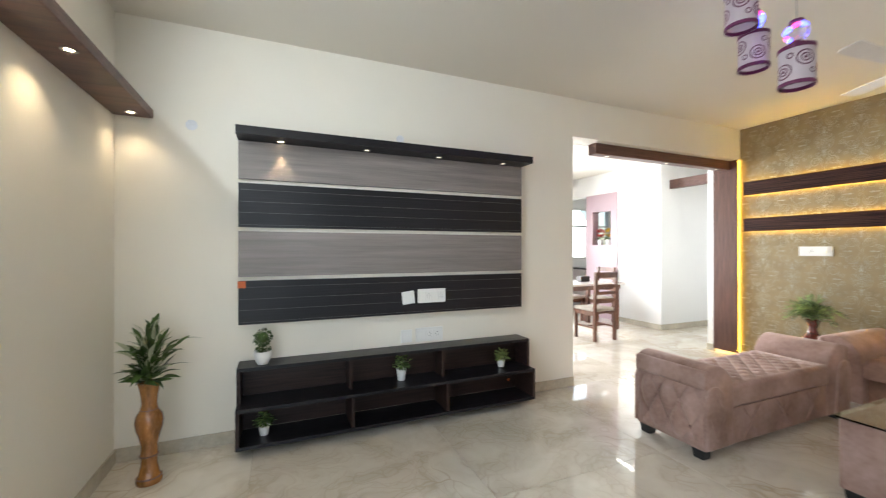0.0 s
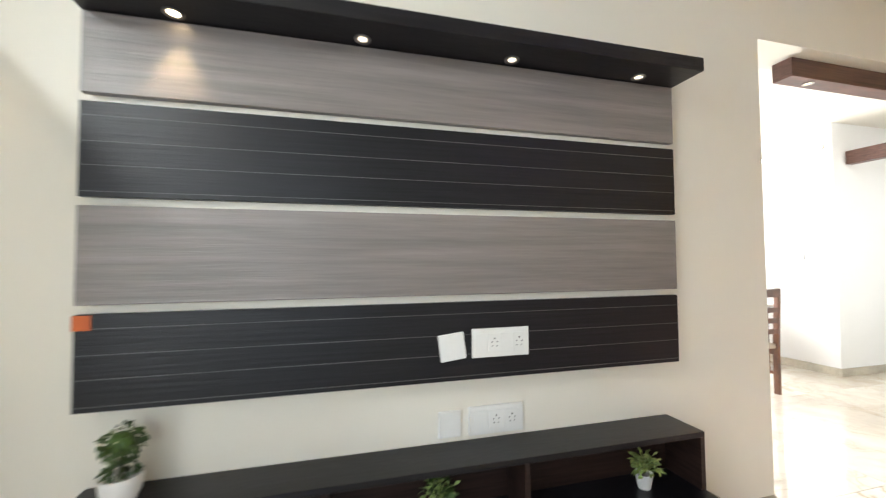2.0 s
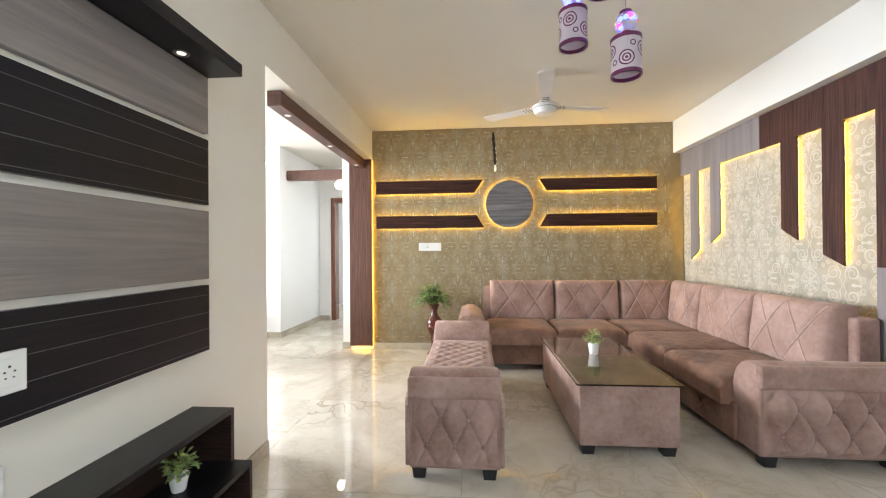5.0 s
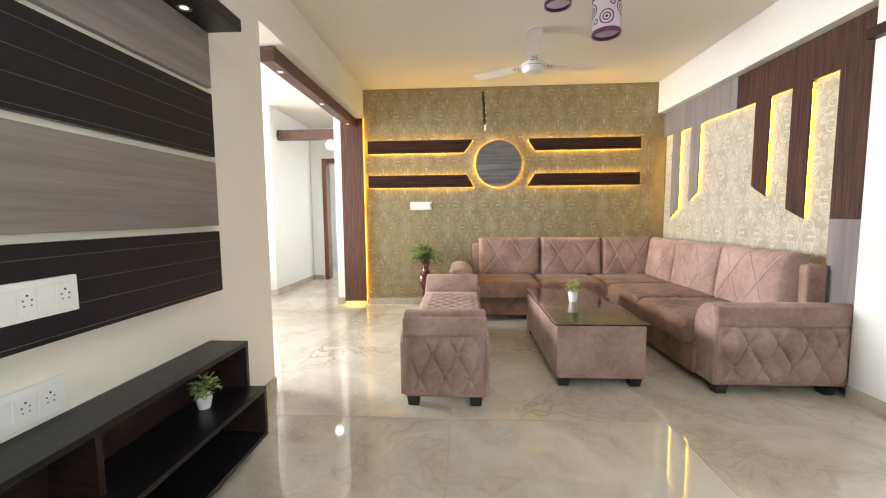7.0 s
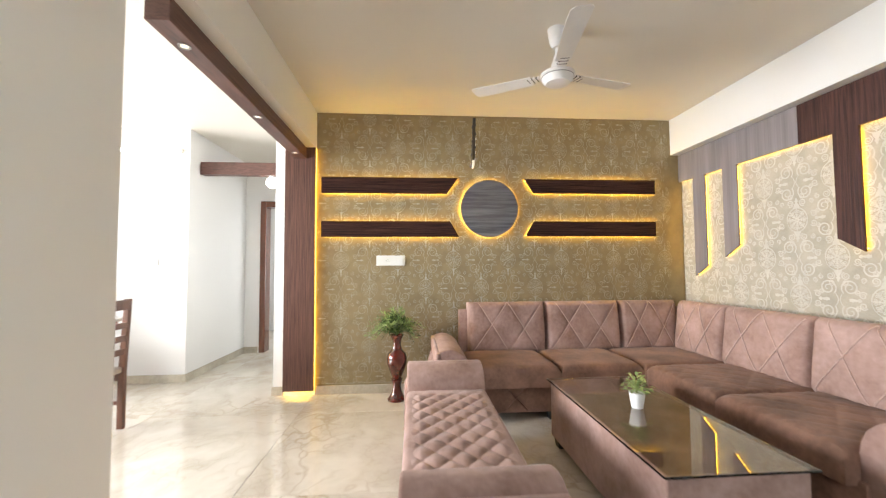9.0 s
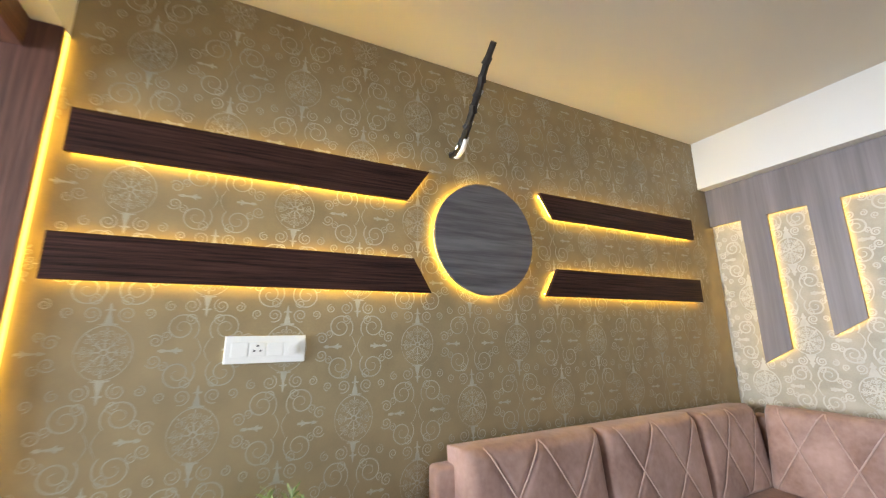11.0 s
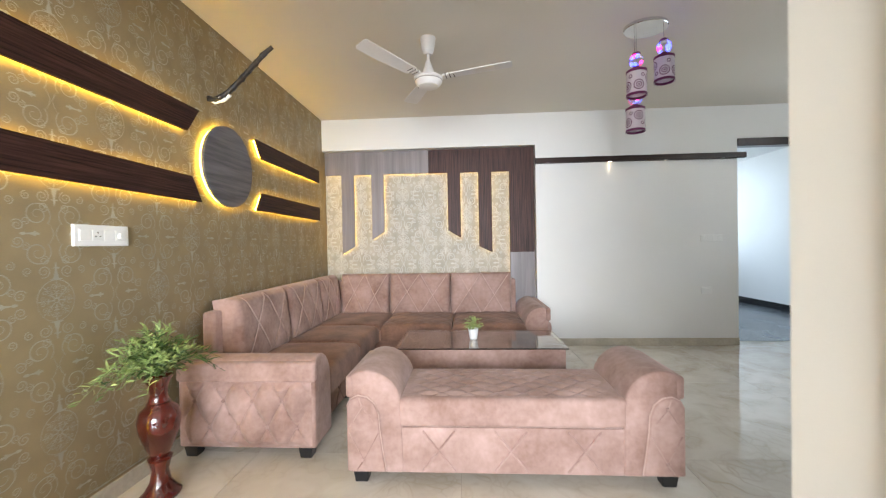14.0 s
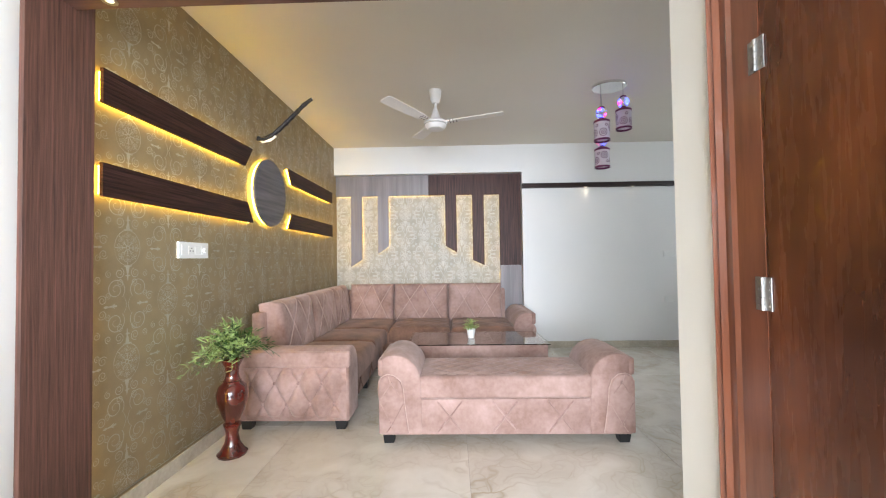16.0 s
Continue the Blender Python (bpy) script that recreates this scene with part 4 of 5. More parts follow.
for k in range(3):
    part("wire_end", tube([(4.93, 1.472 + 0.006 * k, 2.23), (4.87, 1.480 + 0.006 * k, 2.245 - 0.012 * k), (4.82, 1.478, 2.262)], 0.0035, 6), CHROME, cord)

# ---- recess boards on the south wall ----
SF, SB = -0.715, -0.733
dec = "cut board with hanging fingers, lit yellow from behind"
backlit("backlit_fretboard", [(3.672, 2.081), (4.222, 2.081), (4.222, 1.381), (4.377, 1.286), (4.377, 2.081), (4.592, 2.081), (4.592, 1.206), (4.750, 1.111), (4.750, 2.081), (4.955, 2.081), (4.955, 2.364), (3.672, 2.364)],
        "y", SF, SB, REC, GREYUP, "grey " + dec, "wall panel", tuple(range(0, 9)), strip=LEDS)
backlit("backlit_fretboard", [(2.405, 1.108), (2.698, 1.108), (2.698, 2.079), (2.911, 2.079), (2.911, 1.108), (3.070, 1.183), (3.070, 2.079), (3.287, 2.079), (3.287, 1.289), (3.442, 1.381), (3.442, 2.079), (3.671, 2.079), (3.671, 2.364), (2.405, 2.364)],
        "y", SF - 0.001, SB, REC, BROWNUP, "dark brown " + dec, "wall panel", tuple(range(1, 11)), strip=LEDS)
backlit("backlit_strip_board", [(2.405, 0.0), (2.698, 0.0), (2.698, 1.107), (2.405, 1.107)], "y", SF, SB, REC, GREYUP, "grey upright board lit yellow along one edge", "wall panel", (1,), strip=LEDS)


# ---- sofa set ----
def stitch(parent, pts, m=None, r=0.0056):
    part("stitch_line", tube(pts, r, 6), m or PIPING, parent)


def padded(w, h, d, place, lines=(), bulge=0.03, soft=0.045, groove=0.009, nu=64, nv=44):
    """A stuffed block: its crowned face looks to -y before it is placed, with a groove along each stitch line.
    Gives the mesh and the height of the face at (u, v)."""
    seg = [((u0 * w, v0 * h), (u1 * w, v1 * h)) for (u0, v0), (u1, v1) in lines]

    def rounded(e):
        return 0.0 if e >= soft else soft - math.sqrt(max(0.0, soft * soft - (soft - e) ** 2))

    def face(u, v, cut=True):
        crown = bulge * math.sqrt(max(0.0, (1 - (2 * u - 1) ** 4) * (1 - (2 * v - 1) ** 4)))
        y = -d + bulge * 0.6 - crown + min(soft, rounded(min(u, 1 - u) * w) + rounded(min(v, 1 - v) * h))
        y += 0.0016 * math.sin(u * w * 23 + v * 5) * math.sin(v * h * 19 + u * 4)
        if cut:
            near = 1.0
            for (ax, az), (bx, bz) in seg:
                dx, dz = bx - ax, bz - az
                k = min(1, max(0, ((u * w - ax) * dx + (v * h - az) * dz) / (dx * dx + dz * dz)))
                near = min(near, math.hypot(u * w - ax - k * dx, v * h - az - k * dz))
            y += groove * math.exp(-(near / 0.013) ** 2)
        return y

    bm = bmesh.new()
    grid = [[bm.verts.new(place @ Vector(((i / nu - 0.5) * w, face(i / nu, j / nv), j / nv * h))) for i in range(nu + 1)] for j in range(nv + 1)]
    for j in range(nv):
        for i in range(nu):
            bm.faces.new((grid[j][i], grid[j][i + 1], grid[j + 1][i + 1], grid[j + 1][i]))
    rim = [(i, 0) for i in range(nu)] + [(nu, j) for j in range(nv)] + [(i, nv) for i in range(nu, 0, -1)] + [(0, j) for j in range(nv, 0, -1)]
    back = [bm.verts.new(place @ Vector(((i / nu - 0.5) * w, 0, j / nv * h))) for i, j in rim]
    for k in range(len(rim)):
        i, j = rim[k]
        i2, j2 = rim[(k + 1) % len(rim)]
        bm.faces.new((grid[j][i], grid[j2][i2], back[(k + 1) % len(rim)], back[k]))
    bm.faces.new(back)
    return bm, face


def cushion(parent, name, w, h, d, place, lines=()):
    """A back cushion with stitched diagonals."""
    bm, face = padded(w, h, d, place, lines)
    ob = part(name, bm, SUEDE, parent, "", True)
    for (u0, v0), (u1, v1) in lines:
        pts = []
        for k in range(15):
            u, v = u0 + (u1 - u0) * k / 14, v0 + (v1 - v0) * k / 14
            pts.append(place @ Vector(((u - 0.5) * w, face(u, v, False) + 0.0045, v * h)))
        stitch(ob, pts, None, 0.0042)
    return ob


def quilt(nx, nz):
    """A diamond net of lines over a unit face."""
    out = []
    for k in range(-nz, nx + nz):
        for s in (-1, 1):
            a = [(k / nx, 0.0), ((k + s * nz) / nx, 1.0)]
            (u0, v0), (u1, v1) = a
            t0, t1 = sorted(((0.03 - u0) / (u1 - u0), (0.97 - u0) / (u1 - u0)))
            t0, t1 = max(t0, 0.04), min(t1, 0.96)
            if t1 - t0 > 0.05:
                out.append(((u0 + (u1 - u0) * t0, t0), (u0 + (u1 - u0) * t1, t1)))
    return out


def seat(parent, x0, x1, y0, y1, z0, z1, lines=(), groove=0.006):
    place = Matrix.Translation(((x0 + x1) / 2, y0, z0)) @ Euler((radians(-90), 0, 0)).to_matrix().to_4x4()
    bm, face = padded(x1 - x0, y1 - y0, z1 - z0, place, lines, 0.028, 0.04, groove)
    return part("seat_cushion", bm, SHADESUEDE, parent, "", True)


def tufted(parent, name, origin, u, v, n, w, h, nu, nv, depth, cols, rows, buttons=True, m_=None, shift=0.0):
    """A deep-buttoned face: creases on a diamond net, a button at each crossing."""
    origin, u, v, n = Vector(origin), Vector(u), Vector(v), Vector(n)
    bm = bmesh.new()
    grid = []
    for j in range(nv + 1):
        row = []
        for i in range(nu + 1):
            a, c = i / nu, j / nv
            p, q = a * cols + (c + shift) * rows, a * cols - (c + shift) * rows
            puff = (abs(math.sin(math.pi * p)) * abs(math.sin(math.pi * q))) ** 0.45
            rim = min(1, min(a, 1 - a) * 9, min(c, 1 - c) * 9)
            row.append(bm.verts.new(origin + u * (a * w) + v * (c * h) + n * (depth * puff * rim)))
        grid.append(row)
    for j in range(nv):
        for i in range(nu):
            bm.faces.new((grid[j][i], grid[j][i + 1], grid[j + 1][i + 1], grid[j + 1][i]))
    ob = part(name, bm, m_ or SUEDE, parent, "", True)
    for p_ in ob.data.polygons:
        p_.use_smooth = True
    if buttons:
        for k in range(-20, 21):
            for m in range(-20, 21):
                a, c = (k + m) / 2 / cols, (k - m) / 2 / rows - shift
                if 0.06 < a < 0.94 and 0.08 < c < 0.92:
                    part("button", ball(origin + u * (a * w) + v * (c * h) + n * (depth * 0.12), 0.012, 8, 6), SUEDE, ob)
    return ob


ARM = [(0.0, 0.06), (0.0, 0.530), (0.012, 0.556), (0.045, 0.573), (0.09, 0.579), (0.14, 0.571), (0.185, 0.547), (0.225, 0.510), (0.25, 0.462), (0.262, 0.405), (0.268, 0.06)]


def arm(parent, flip, at, along, a, b, wide=1.0):
    """A scroll arm: its outline pushed along an axis. flip -1 turns it round; at: its outer face."""
    pts = [(at + flip * p[0] * wide, p[1]) for p in ARM]
    bm = prism(pts, along, a, b, 0.014, 3)
    return part("arm", bm, SUEDE, parent, "", True)


def feet(parent, spots, s=0.04):
    for x, y in spots:
        bm = bmesh.new()
        own = box(x - s, x + s, y - s, y + s, 0, 0.064, 0.003)
        for q in own.verts:
            if q.co.z < 0.03:
                q.co.x, q.co.y = x + (q.co.x - x) * 0.8, y + (q.co.y - y) * 0.8
        join(bm, own)
        part("foot", bm, BLACKFOOT, parent, "black tapered foot")


LINES = (((0.05, 0.03), (0.50, 0.98)), ((0.13, 0.98), (0.50, 0.03)), ((0.51, 0.98), (0.88, 0.03)), ((0.51, 0.03), (0.95, 0.95)))
sofa = thing("corner_sofa", (4.1, 0.2, 0), "L-shaped dusty pink suede corner sofa with stitched cushions", "sofa")
feet(sofa, ((4.16, 1.83), (4.84, 1.83), (2.475, 0.09), (2.475, -0.57), (4.20, 0.30), (4.20, 0.95)))
# base blocks, in the shade-darkened suede
part("base", box(4.165, 4.90, -0.58, 1.63, 0.06, 0.29, 0.012), SHADESUEDE, sofa, "", True)
part("base", box(2.62, 4.165, -0.60, 0.17, 0.06, 0.29, 0.012), SHADESUEDE, sofa, "", True)
# back frames
part("back_frame", box(4.845, 4.93, -0.62, 1.625, 0.06, 0.80, 0.02, 3), SUEDE, sofa, "", True)
part("back_frame", box(2.66, 4.845, -0.705, -0.565, 0.06, 0.80, 0.02, 3), SUEDE, sofa, "", True)
# arms
an = arm(sofa, -1, 1.875, "x", 4.095, 4.905)
tufted(an, "tufted_panel", (4.115, 1.876, 0.075), (1, 0, 0), (0, 0, 1), (0, 1, 0), 0.77, 0.37, 90, 54, 0.05, 4.5, 1.25, shift=0.1)
part("arm_pad", box(4.088, 4.91, 1.845, 1.892, 0.44, 0.556, 0.018, 3), SUEDE, an, "", True)
aw = arm(sofa, 1, 2.43, "y", -0.70, 0.15, 0.9)
tufted(aw, "tufted_panel", (2.429, 0.13, 0.075), (0, -1, 0), (0, 0, 1), (-1, 0, 0), 0.81, 0.37, 90, 54, 0.05, 4.5, 1.25, shift=0.1)
part("arm_pad", box(2.41, 2.46, -0.705, 0.157, 0.442, 0.572, 0.018, 3), SUEDE, aw, "", True)
# seats, their dimmer tops put into the darker suede colour
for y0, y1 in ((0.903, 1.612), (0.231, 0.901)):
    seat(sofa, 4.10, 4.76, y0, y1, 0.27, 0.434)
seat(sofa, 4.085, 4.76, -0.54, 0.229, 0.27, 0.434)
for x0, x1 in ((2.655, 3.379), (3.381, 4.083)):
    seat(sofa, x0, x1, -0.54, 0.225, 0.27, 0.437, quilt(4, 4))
# back cushions
for y0, y1 in ((0.810, 1.543), (0.078, 0.802), (-0.51, 0.070)):
    lean = Matrix.Translation((4.855, (y0 + y1) / 2, 0.395)) @ Euler((0, 0, radians(-90))).to_matrix().to_4x4() @ Euler((radians(-7), 0, 0)).to_matrix().to_4x4()
    cushion(sofa, "back_cushion", y1 - y0, 0.470, 0.17, lean, LINES)
for x0, x1 in ((2.720, 3.412), (3.420, 4.123), (4.131, 4.70)):
    lean = Matrix.Translation(((x0 + x1) / 2, -0.575, 0.395)) @ Euler((0, 0, radians(180))).to_matrix().to_4x4() @ Euler((radians(-7), 0, 0)).to_matrix().to_4x4()
    cushion(sofa, "back_cushion", x1 - x0, 0.475, 0.17, lean, LINES)
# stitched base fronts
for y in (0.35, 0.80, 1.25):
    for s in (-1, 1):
        stitch(sofa, [(4.163, y - s * 0.09, 0.075), (4.163, y + s * 0.09, 0.27)], SHADESUEDE)
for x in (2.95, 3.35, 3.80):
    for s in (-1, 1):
        stitch(sofa, [(x - s * 0.09, 0.172, 0.075), (x + s * 0.09, 0.172, 0.27)], SHADESUEDE)

bench = thing("sofa_bench", (3.0, 1.86, 0), "backless dusty pink suede bench with scroll arms and a quilted seat", "bench")
feet(bench, ((2.25, 1.66), (2.25, 2.04), (3.78, 1.66), (3.78, 2.04)))
BX0, BX1, BY0, BY1 = 2.19, 3.845, 1.60, 2.095
part("base", box(BX0 + 0.25, BX1 - 0.25, BY0 + 0.01, BY1 - 0.006, 0.06, 0.29, 0.008), SUEDE, bench, "", True)
part("seat_cushion", box(BX0 + 0.26, BX1 - 0.26, BY0 - 0.002, BY1 + 0.004, 0.288, 0.44, 0.03, 4), SUEDE, bench, "", True)
tufted(bench, "quilted_top", (BX0 + 0.275, BY0 + 0.02, 0.437), (1, 0, 0), (0, 1, 0), (0, 0, 1), BX1 - BX0 - 0.55, BY1 - BY0 - 0.04, 150, 72, 0.014, 8, 4, False)
for flip, at in ((1, BX0), (-1, BX1)):
    a_ = arm(bench, flip, at + flip * 0.012, "y", BY0, BY1, 1.03)
    tufted(a_, "tufted_panel", (at + flip * 0.012, BY1 - 0.02 if flip > 0 else BY0 + 0.02, 0.075), (0, -flip, 0), (0, 0, 1), (-flip, 0, 0), BY1 - BY0 - 0.04, 0.36, 66, 54, 0.034, 3, 1.25, shift=0.1)
    part("arm_pad", box(min(at - flip * 0.004, at + flip * 0.04), max(at - flip * 0.004, at + flip * 0.04), BY0 - 0.004, BY1 + 0.004, 0.440, 0.552, 0.016, 3), SUEDE, a_, "", True)
    for yy in (BY0 - 0.003, BY1 + 0.003):
        out = -1 if yy < BY1 - 0.1 else 1
        rim = [(0.004, 0.075), (0.004, 0.40), (0.022, 0.436), (0.06, 0.455), (0.105, 0.448), (0.145, 0.415), (0.165, 0.36), (0.17, 0.28), (0.185, 0.17), (0.20, 0.075)]
        fp = part("arm_front_panel", prism([(at + flip * x, z) for x, z in rim], "y", yy - out * 0.01, yy + out * 0.016, 0.011, 3), SUEDE, a_, "", True)
        stitch(fp, [(at + flip * x, yy + out * 0.004, z) for x, z in rim[1:]], PIPING, 0.004)
        for pts in (((0.02, 0.30), (0.085, 0.40), (0.14, 0.33)), ((0.02, 0.27), (0.09, 0.135), (0.165, 0.27)), ((0.09, 0.135), (0.055, 0.085)), ((0.085, 0.40), (0.07, 0.445))):
            stitch(fp, [(at + flip * x, yy + out * 0.0145, z) for x, z in pts], SUEDE, 0.004)
        for zz in (0.135, 0.40):
            part("button", ball((at + flip * 0.088, yy + out * 0.016, zz), 0.010, 8, 6), SUEDE, fp)
for yy in (BY0 + 0.008, BY1 - 0.003):
    for x in (2.62, 2.98, 3.34):
        for s in (-1, 1):
            stitch(bench, [(x - s * 0.08 + 0.04, yy, 0.075), (x + s * 0.08 + 0.04, yy, 0.275)], SUEDE)

table = thing("coffee_table", (3.14, 0.82, 0), "pink suede box coffee table with a tinted glass top", "coffee table")
part("body", box(2.505, 3.755, 0.535, 1.115, 0.06, 0.422, 0.01, 3), SUEDE, table, "", True)
feet(table, ((2.56, 0.59), (2.56, 1.06), (3.70, 0.59), (3.70, 1.06)), 0.042)
part("glass_top", box(2.485, 3.775, 0.512, 1.135, 0.4245, 0.434, 0.003), SMOKED, table, "tinted clear glass")
small_pot(3.18, 0.83, 0.434, 0.043, 0.085, "small fresh green plant in a white pot on the glass table", "bright", 9)


# ---- ceiling fans ----
def fan(x, y, first):
    t = thing("ceiling_fan", (x, y, CEIL), "white three-blade ceiling fan at rest", "ceiling fan", "ceiling fans")
    part("canopy", lathe([(0.03, -0.12), (0.045, -0.09), (0.056, -0.02), (0.058, 0)], x, y, CEIL, 24), FANWHITE, t, smooth=True)
    part("down_rod", lathe([(0.011, -0.26), (0.011, -0.11)], x, y, CEIL, 12), FANWHITE, t, smooth=True)
    part("lower_cup", lathe([(0.048, -0.288), (0.036, -0.245), (0.016, -0.19), (0.012, -0.185)], x, y, CEIL + 0.02, 20), FANWHITE, t, smooth=True)
    part("motor", lathe([(0.03, -0.385), (0.075, -0.377), (0.098, -0.35), (0.10, -0.332), (0.108, -0.327), (0.108, -0.315), (0.085, -0.30), (0.05, -0.288)], x, y, CEIL + 0.02, 32), FANWHITE, t, smooth=True)
    part("trim_ring", lathe([(0.1, -0.338), (0.103, -0.335), (0.1, -0.332)], x, y, CEIL + 0.02, 32), METAL, t, smooth=True)
    for k in range(3):
        m = Matrix.Translation((x, y, CEIL - 0.302)) @ Euler((0, 0, radians(first + 120 * k))).to_matrix().to_4x4() @ Euler((0, radians(-4), 0)).to_matrix().to_4x4()
        bm = box(0.09, 0.20, -0.028, 0.028, -0.004, 0.004, 0.003)
        bm.transform(m)
        br = part("blade_bracket", bm, FANWHITE, t, smooth=True)
        for dx in (0.12, 0.15, 0.18):
            bm = tube([(dx, -0.03, 0.005), (dx, 0.03, 0.005)], 0.008, 6)
            bm.transform(m)
            part("rib", bm, FANWHITE, br, smooth=True)
            bm = box(dx + 0.010, dx + 0.017, -0.031, 0.031, -0.0055, 0.0055, 0.001, 1)
            bm.transform(m)
            part("stripe", bm, FANSTRIPE, br, "dark stripe")
        bm = prism([(0.17, -0.05), (0.45, -0.062), (0.60, -0.06), (0.615, -0.04), (0.615, 0.045), (0.60, 0.06), (0.45, 0.055), (0.17, 0.045)], "z", -0.003, 0.003)
        bm.transform(m @ Euler((radians(6), 0, 0)).to_matrix().to_4x4())
        part("blade", bm, FANWHITE, t)


fan(3.485, 1.125, 51)
fan(0.10, 1.05, 87)


# ---- pendant lamp ----
def strip_on(cx, cy, cz, r, au, av, rad, w, bm, n=20):
    """A flat ring wrapped on an upright cylinder."""
    inner, outer = [], []
    for i in range(n):
        c, s = math.cos(2 * math.pi * i / n), math.sin(2 * math.pi * i / n)
        for q, store in ((rad - w, inner), (rad, outer)):
            a = au + q * c / r
            store.append(bm.verts.new((cx + r * math.cos(a), cy + r * math.sin(a), cz + av + q * s)))
    for i in range(n):
        bm.faces.new((inner[i], inner[(i + 1) % n], outer[(i + 1) % n], outer[i]))


pend = thing("pendant_lamp", (1.90, 1.10, CEIL), "three-shade pendant lamp with purple swirls and coloured crystal balls", "pendant lamp")
bm = lathe([(0.145, -0.022), (0.15, -0.018), (0.15, 0)], 0, 0, 0, 40)
bm.transform(Matrix.Translation((1.92, 1.14, CEIL)) @ Matrix.Diagonal((1, 0.85, 1, 1)))
part("ceiling_plate", bm, CHROME, pend, "polished metal plate", True)
for i, (sx, sy, sz, turn) in enumerate(((1.955, 1.034, 2.02, 0.3), (2.035, 1.25, 2.205, 1.4), (1.815, 1.18, 2.325, 2.4))):
    R, H = 0.064, 0.175
    part("cord", tube([(sx, sy, sz + H + 0.13), (sx, sy, CEIL - 0.02)], 0.0025, 6), METAL, pend)
    sh = part("shade", lathe([(R, 0), (R, H), (R - 0.003, H), (R - 0.003, 0)], sx, sy, sz, 36, hollow=True), SHADE, pend, "white drum shade with purple swirls", True)
    for z in (0.0, H - 0.016):
        part("rim", lathe([(R - 0.005, z), (R + 0.003, z), (R + 0.003, z + 0.016), (R - 0.005, z + 0.016)], sx, sy, sz, 36, hollow=True), PURPLE, sh, "purple rim", True)
    bm = bmesh.new()
    rng = random.Random(40 + i)
    for k in range(5):
        a, zz = turn + k * math.pi / 2.5, H * (0.62 if k % 2 else 0.36)
        for rad, w in ((0.034, 0.0055), (0.019, 0.0055), (0.0065, 0.006)):
            strip_on(sx, sy, sz, R + 0.0012, a, zz, rad, w, bm)
        strip_on(sx, sy, sz, R + 0.0012, a + 0.42, H * (0.30 if k % 2 else 0.72), 0.013, 0.005, bm)
    tagged(part("ring_print", bm, PURPLE, sh, "purple printed rings"), kind="stuff")
    part("cap", lathe([(0.05, 0), (0.046, 0.012), (0.02, 0.022), (0.02, 0.03)], sx, sy, sz + H, 20), PURPLE, pend, "dark metal cap", True)
    cr = part("crystal_ball", ball((sx, sy, sz + H + 0.072), 0.047, 20, 14), CRYSTAL, pend, "clear crystal ball lit blue and red inside", True)
    for k in range(7):
        v = Vector((rng.uniform(-1, 1), rng.uniform(-1, 1), rng.uniform(-0.8, 0.9))).normalized() * 0.03
        part("led", ball(Vector((sx, sy, sz + H + 0.072)) + v, 0.011, 8, 6), REDLED if k in (2, 5) else BLUELED, cr)
    part("top_cap", lathe([(0.03, 0), (0.026, 0.012), (0.008, 0.02)], sx, sy, sz + H + 0.112, 16), PURPLE, pend, smooth=True)


# ---- dining and passage ----
def dining_chair(m):
    t = thing("dining_chair", (0, 0, 0), "brown wooden ladder-back dining chair with a beige pad", "chair", "chairs round the dining table")
    for x in (-0.2, 0.17):
        part("back_leg", prism([(-0.015, 0), (0.03, 0), (0.03, 0.42), (0.0, 0.98), (-0.04, 0.98), (-0.015, 0.42)], "x", x, x + 0.035, 0.003), CHAIRWOOD, t)
        part("front_leg", box(x, x + 0.035, 0.36, 0.395, 0, 0.42, 0.003), CHAIRWOOD, t)
        part("side_rail", box(x + 0.008, x + 0.028, 0.03, 0.36, 0.18, 0.205), CHAIRWOOD, t)
        part("seat_rail", box(x + 0.006, x + 0.03, 0.03, 0.36, 0.36, 0.42), CHAIRWOOD, t)
    for z, h in ((0.56, 0.045), (0.66, 0.045), (0.76, 0.045), (0.90, 0.075)):
        y = -0.038 * (z - 0.42) / 0.56 + 0.0
        part("back_slat", box(-0.165, 0.17, y - 0.008, y + 0.012, z, z + h, 0.003), CHAIRWOOD, t)
    part("stretcher", box(-0.165, 0.17, 0.17, 0.195, 0.183, 0.203), CHAIRWOOD, t)
    part("seat_rail", box(-0.165, 0.17, 0.365, 0.39, 0.36, 0.42), CHAIRWOOD, t)
    part("seat", box(-0.2, 0.205, 0.0, 0.40, 0.42, 0.465, 0.015, 3), SEATPAD, t, "beige padded seat", True)
    t.matrix_basis = m
    return t


chair = dining_chair(pose(4.09, 4.265, 0, 0, 0, 0))
copy_thing(chair, pose(4.75, 5.95, 0, 0, 0, 180))
copy_thing(chair, pose(5.30, 5.45, 0, 0, 0, 90))
dt = thing("dining_table", (4.35, 5.1, 0), "brown wooden dining table with a pale top", "table")
part("tabletop", box(3.75, 5.0, 4.74, 5.55, 0.73, 0.762, 0.006), TABLETOP, dt)
part("apron", box(3.80, 4.95, 4.79, 5.50, 0.66, 0.73, 0.004), CHAIRWOOD, dt)
for x in (3.81, 4.87):
    for y in (4.80, 5.43):
        part("leg", box(x, x + 0.065, y, y + 0.065, 0, 0.66, 0.005), CHAIRWOOD, dt)
bx = thing("tissue_box", (4.55, 5.2, 0.762), "dark box on the dining table", "box")
part("body", box(4.46, 4.64, 5.14, 5.26, 0.762, 0.85, 0.006), WENGE, bx)


